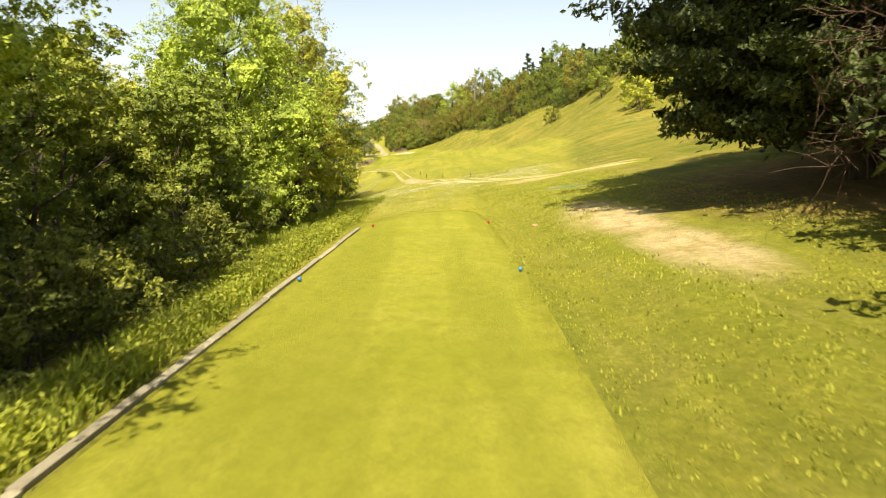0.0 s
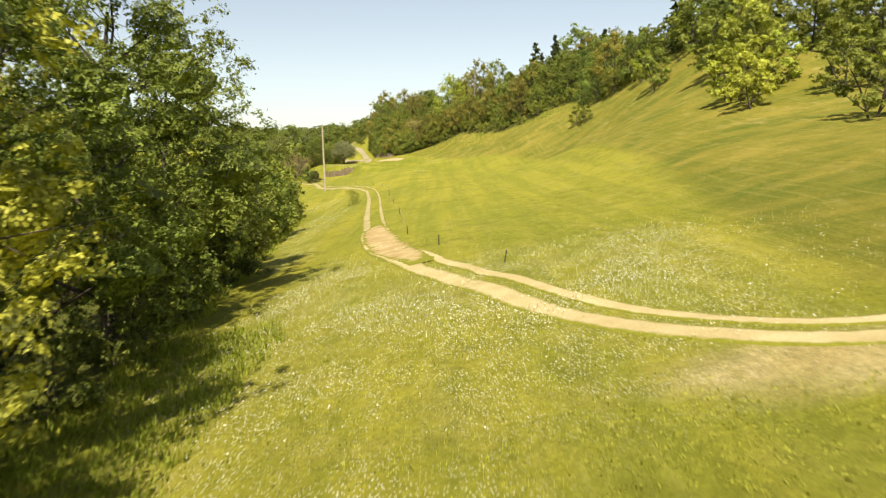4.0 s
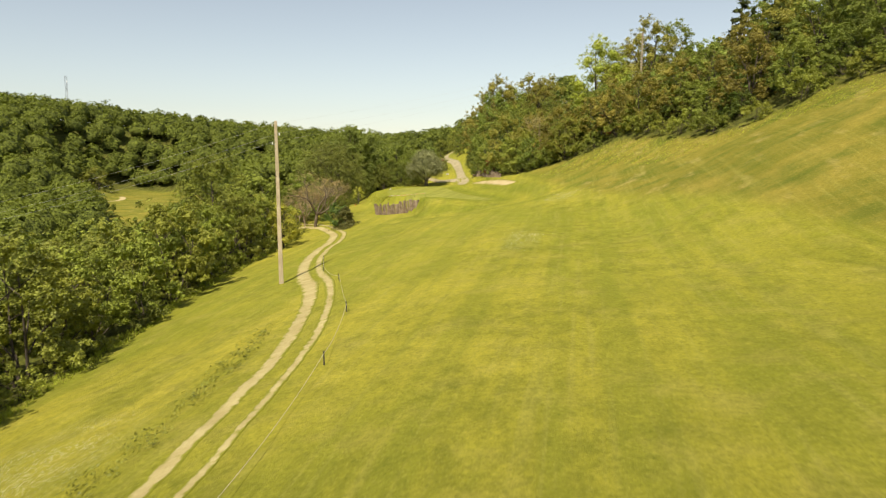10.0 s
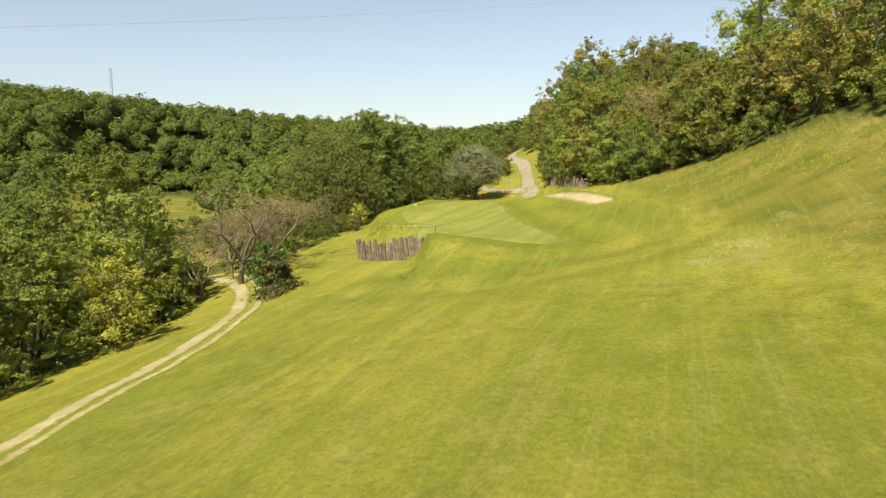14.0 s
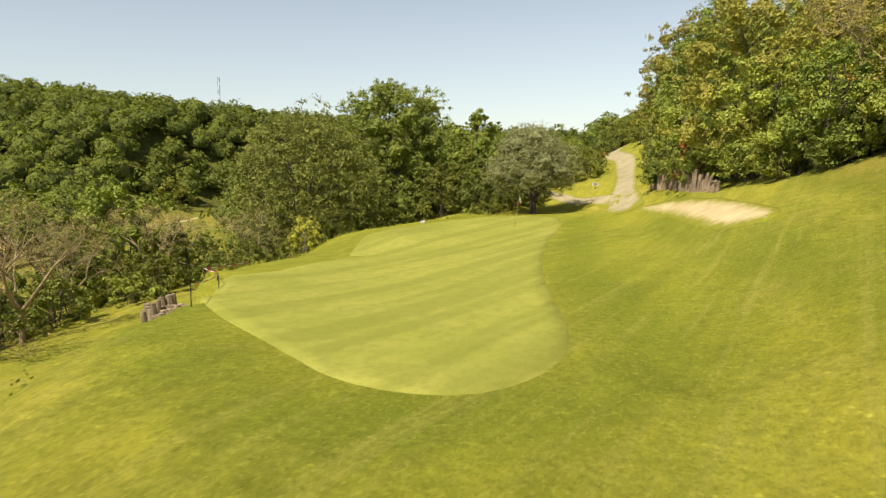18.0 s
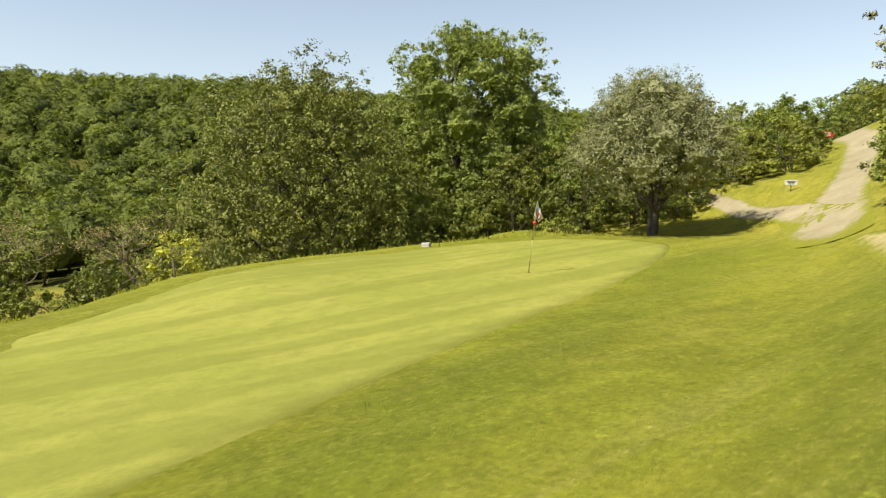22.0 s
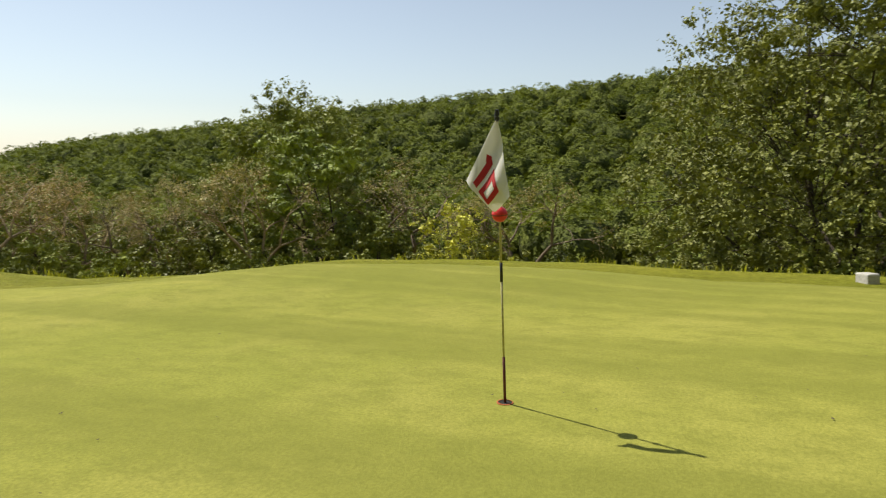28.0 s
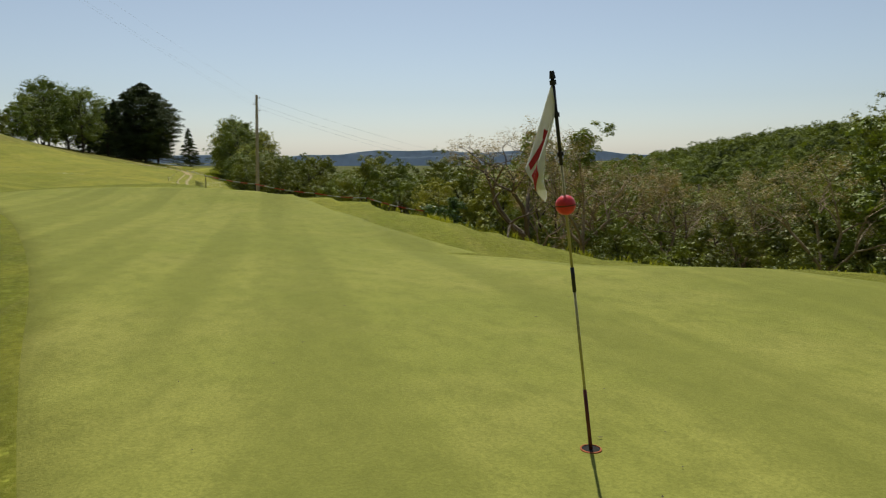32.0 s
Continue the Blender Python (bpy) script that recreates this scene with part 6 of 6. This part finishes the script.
RIM_RED = plain("worn_red", (0.46, 0.12, 0.04), (0.56, 0.18, 0.06), 20, 80, 0.95, 0.2)
hole()


def marker_block():
    ob = thing("white_block", "small pale concrete block at the lip of the green", "block")
    ob.matrix_basis = Matrix.Translation(on_land(-32.75, 242.48, 0.03)) @ pose(0, 0, 0, 3, -4, 25)
    bm = box_bm(0.36, 0.22, 0.20, 0.025, (0, 0, 0.10))
    part("block", bm, STONE, ob)
    part("pin", rod_bm((0.55, 0.1, -0.1), (0.55, 0.1, 0.32), 0.012, 0.012, 6), POST_WOOD, ob)


marker_block()


def flat_stone():
    ob = thing("flat_stone", "flat pale stone lying in the grass", "stone")
    ob.matrix_basis = Matrix.Translation(on_land(-2.05, 197.3, 0.02)) @ pose(0, 0, 0, 2, -3, 15)
    bm = bmesh.new()
    bmesh.ops.create_icosphere(bm, subdivisions=3, radius=1.0)
    for v in bm.verts:
        v.co = Vector((v.co.x * 0.27, v.co.y * 0.12, max(v.co.z, -0.3) * 0.045)) * (1 + 0.12 * math.sin(7 * v.co.x + 5 * v.co.y))
    part("stone", bm, DULL_STONE, ob, smooth=True)


flat_stone()


def clay_plate():
    ob = thing("clay_plate", "flat round reddish plate lying in the grass beside the tee", "plate")
    ob.matrix_basis = Matrix.Translation(on_land(4.92, 26.2, 0.01)) @ pose(0, 0, 0, 3, -6, 0)
    part("disc", rod_bm((0, 0, 0), (0, 0, 0.035), 0.20, 0.185, 18), TERRACOTTA, ob)


TERRACOTTA = plain("terracotta", (0.44, 0.20, 0.12), (0.58, 0.31, 0.20), 6, 50, 0.9, 0.2)
clay_plate()


def board_sign(name, x, y, wide, tall, up, material, bars, turn, label):
    ob = thing(name, label, "sign")
    ob.matrix_basis = Matrix.Translation(on_land(x, y)) @ pose(0, 0, 0, 0, 0, turn)
    part("stake", rod_bm((0, 0, -0.2), (0, 0, up), 0.02, 0.02, 8), POST_WOOD, ob)
    panel = part("panel", box_bm(wide, 0.03, tall, 0.006, (0, -0.03, up)), material, ob)
    for k in range(3):
        part("bar", box_bm(wide * (0.7 - 0.12 * k), 0.006, tall * 0.12, 0, (0, -0.049, up + tall * (0.25 - 0.25 * k))), bars, panel)


board_sign("white_sign", -25.0, 258.4, 0.55, 0.24, 0.42, WHITE_PAINT, BLACK, 30, "small white sign board on a stake in the grass")
board_sign("red_sign", -28.6, 271.6, 0.62, 0.36, 0.7, RED_PAINT, WHITE_PAINT, 30, "small red sign board beside the path")


def red_stake(x, y, tall):
    ob = thing("red_stake", "short red painted stake with a pointed top", "stake", "red stakes")
    ob.matrix_basis = Matrix.Translation(on_land(x, y))
    part("shaft", rod_bm((0, 0, -0.2), (0, 0, tall), 0.035, 0.035, 8), RED_PAINT, ob)
    part("point", rod_bm((0, 0, tall), (0, 0, tall + 0.07), 0.035, 0.008, 8), RED_PAINT, ob)


red_stake(-33.5, 259.2, 0.9)
red_stake(-35.2, 229.0, 0.35)


def radio_mast():
    ob = thing("radio_mast", "slender lattice mast standing above the far wood", "mast")
    x, y = -225.0, 398.0
    z = land1(x, y)
    legs = [Vector((x + 0.5 * math.cos(a), y + 0.5 * math.sin(a), z)) for a in (0, 2.1, 4.2)]
    top = 39.0
    for p in legs:
        part("leg", rod_bm(p, (p.x, p.y, top), 0.07, 0.06, 6), STEEL, ob)
    for k in range(14):
        h = z + (top - z) * k / 14
        a, b = legs[k % 3], legs[(k + 1) % 3]
        part("brace", rod_bm((a.x, a.y, h), (b.x, b.y, h + (top - z) / 14), 0.04, 0.04, 5), STEEL, ob)


radio_mast()


# ---- grass and flowers ----
WEED_LEAF = leaf_material("weed_leaf", (0.230, 0.310, 0.034), (0.310, 0.360, 0.048), 0.4, 0.6, gap=0)


def tufts(name, spots, tall, material, label, category, blades=6):
    """Clumps of bent blades."""
    r = np.random.default_rng(len(name) + len(spots))
    p = np.repeat(np.asarray(spots, float), blades, 0)
    count = len(p)
    base = np.column_stack([p[:, 0] + r.normal(0, 0.09, count), p[:, 1] + r.normal(0, 0.09, count)])
    z = land(base[:, 0], base[:, 1])
    h = tall * r.uniform(0.5, 1.3, count) * p[:, 2]
    lean = r.normal(0, 0.33, (count, 2)) * h[:, None]
    a = r.uniform(0, 6.28, count)
    w = np.column_stack([np.cos(a), np.sin(a)]) * (0.012 + 0.012 * h)[:, None]
    foot = np.column_stack([base, z - 0.03])
    up = np.column_stack([base + lean, z + h])
    mid = np.column_stack([base + lean * 0.35, z + h * 0.55])
    wz = np.column_stack([w, np.zeros(count)])
    verts = np.stack([foot - wz, foot + wz, mid + wz * 0.8, up, mid - wz * 0.8], 1).reshape(-1, 3)
    i = np.arange(count)[:, None] * 5
    quads = np.concatenate([i + [0, 1, 2, 4], i + [4, 2, 3, 3]], 1).reshape(-1, 4)
    tri = quads[1::2, :3]
    me = bpy.data.meshes.new(name)
    faces = [tuple(q) for q in quads[0::2]] + [tuple(q) for q in tri]
    me.from_pydata([tuple(v) for v in verts], [], faces)
    ob = mesh_part(name, me, material)
    return tagged(ob, label, category, kind="stuff")


r2 = np.random.default_rng(301)
verge = []
for _ in range(4200):
    y = r2.uniform(-2, 60)
    x = r2.uniform(np.interp(y, [0, 16, 26], [-5.0, -5.4, np.interp(y, WOOD_Y, WOOD_X) - 0.8]), -3.15 if y < 33 else -4.0)
    verge.append((x, y, r2.uniform(0.6, 1.3)))
tufts("verge_grass", verge, 0.33, GRASS, "long lush grass on the verge below the tee", "grass")
near = [(r2.uniform(3.2, 12.5), r2.uniform(3, 48), r2.uniform(0.5, 1.2)) for _ in range(4200)]
near += [(r2.uniform(-4, 6), r2.uniform(36.5, 56), r2.uniform(0.5, 1.1)) for _ in range(1500)]
near = [q for q in near if math.hypot((q[0] - 8) / 2.2, (q[1] - 18) / 8) > 0.9]
tufts("meadow_grass", near, 0.07, MEADOW_BLADE, "short uneven meadow grass beside the tee", "grass", 5)
def weeds(name, spots, reach, leaf, label):
    """Low leafy weeds: small leaves gathered round each spot."""
    q = np.repeat(np.asarray(spots, float), 26, 0)
    where = q[:, :2] + r2.normal(0, 0.16, (len(q), 2)) * q[:, 2:3]
    up = land(where[:, 0], where[:, 1]) + r2.uniform(0.03, 1.0, len(q)) * reach * q[:, 2]
    spot = np.column_stack([where, up])
    me = mesh_of(name, *leaves(r2, spot, np.zeros((len(q), 3)) + [0, 0, 0.6], 0.11, 0.5, 0.4))
    return tagged(mesh_part(name, me, leaf), label, "weeds", kind="stuff")


near_edge = [(r2.uniform(-4.1, -3.15), r2.uniform(2, 34), r2.uniform(0.6, 1.3)) for _ in range(330)]
near_edge += [(r2.uniform(-6.2, -4), r2.uniform(14, 48), r2.uniform(0.7, 1.5)) for _ in range(200)]
weeds("verge_weeds", near_edge, 0.42, WEED_LEAF, "leafy green weeds crowding the edge of the tee")
bank = [(float(np.interp(y, [c2[1] for c2 in TRACK], [c2[0] for c2 in TRACK])) - r2.uniform(1.9, 3.0), y, r2.uniform(0.6, 1.6)) for y in r2.uniform(116, 148, 150)]
bank += [(-18.4 + r2.normal(0, 0.5), y, r2.uniform(0.6, 1.6)) for y in r2.uniform(203.2, 205.6, 12)]
weeds("bank_weeds", bank, 0.28, BANK_LEAF, "dark clumps of weeds on the rough bank")
lip = []
c = np.asarray(APRON_LINE)
for _ in range(1500):
    k = r2.integers(0, len(c))
    q = c[k] + (c[(k + 1) % len(c)] - c[k]) * r2.uniform()
    if q[0] < np.interp(q[1], [206, 214, 230, 250], [-24, -25, -28, -27]):
        d = unit(np.array([q - [-24, 232]]))[0] * r2.uniform(0.1, 1.6)
        lip.append((q[0] + d[0], q[1] + d[1], r2.uniform(0.4, 1.2)))
tufts("lip_grass", lip, 0.15, GRASS, "uneven long grass along the lip of the green", "grass")
slope = [(hedge_x(y) + r2.uniform(-6, 0.5), y, r2.uniform(0.6, 1.2)) for y in r2.uniform(150, 226, 2200)]
tufts("slope_grass", slope, 0.15, GRASS, "rough grass on the hillside below the hedge", "grass", 5)
edge = [(float(np.interp(y, WOOD_Y, WOOD_X)) + r2.uniform(-1.0, 0.9), y, r2.uniform(0.5, 1.1)) for y in r2.uniform(60, 205, 2200)]
tufts("edge_grass", edge, 0.34, GRASS, "rough grass along the foot of the wood", "grass", 5)


def daisies():
    spots = []
    for cx, cy, rx, ry, count in ((4.5, 58, 8.5, 8, 10500), (-3.5, 62, 4.0, 12, 5600), (9, 64, 5.5, 6, 3200), (2, 199, 4, 6, 400), (-2.5, 166, 1.8, 5, 300), (5.4, 14, 2.6, 13, 260), (-1, 44, 4, 6, 900), (7, 40, 4, 6, 700), (-9.5, 104, 2.3, 13, 400), (-0.5, 198, 2.0, 3.2, 150)):
        q = r2.normal(0, 0.45, (count, 2)) * [rx, ry] + [cx, cy]
        spots.append(q)
    p = np.concatenate(spots)
    p = p[inside_by(p[:, 0], p[:, 1], TEE_LINE) > 0.3]
    drift = np.sin(0.9 * p[:, 0] + 1.7 * np.sin(0.35 * p[:, 1])) + np.sin(0.8 * p[:, 1] + 1.3 * np.sin(0.6 * p[:, 0])) + 0.7 * np.sin(2.1 * p[:, 0] - 1.6 * p[:, 1])
    p = p[drift + r2.normal(0, 0.6, len(p)) > -0.1]
    z = land(p[:, 0], p[:, 1]) + r2.uniform(0.06, 0.16, len(p))
    big = np.where(p[:, 1] > 48, 0.044, 0.021)[:, None]
    verts, quads = leaves(r2, np.column_stack([p, z]), np.zeros((len(p), 3)) + [0, 0, 1.0], big, 1.0, 2.0)
    stems = tubes(np.column_stack([p, z - 0.18]), np.column_stack([p, z]), 0.003, 0.003, 3)
    ob = mesh_part("daisies", mesh_of("daisies", verts, quads), PETAL)
    tagged(ob, "white daisies scattered over the meadow", "flowers", kind="stuff")
    tagged(mesh_part("stems", mesh_of("stems", *stems), GRASS, ob), kind="stuff")


daisies()


def fallen_leaves():
    """Scattered dry leaves and clippings on the putting green."""
    r = np.random.default_rng(333)
    p = r.uniform([-33, 208], [-10, 249], (420, 2))
    p = p[inside_by(p[:, 0], p[:, 1], GREEN_LINE) < -0.5]
    spot = np.column_stack([p, land(p[:, 0], p[:, 1]) + 0.034])
    me = mesh_of("fallen_leaves", *leaves(r, spot, np.zeros((len(p), 3)) + [0, 0, 1.0], 0.032, 0.5, 2.0, 0.06, 0.3))
    tagged(mesh_part("fallen_leaves", me, DRY_LEAF), "small dry leaves scattered on the green", "leaves", kind="stuff")


DRY_LEAF = plain("dry_leaf", (0.075, 0.055, 0.025), (0.14, 0.11, 0.05), 30, 90, 0.9, 0.1)
fallen_leaves()
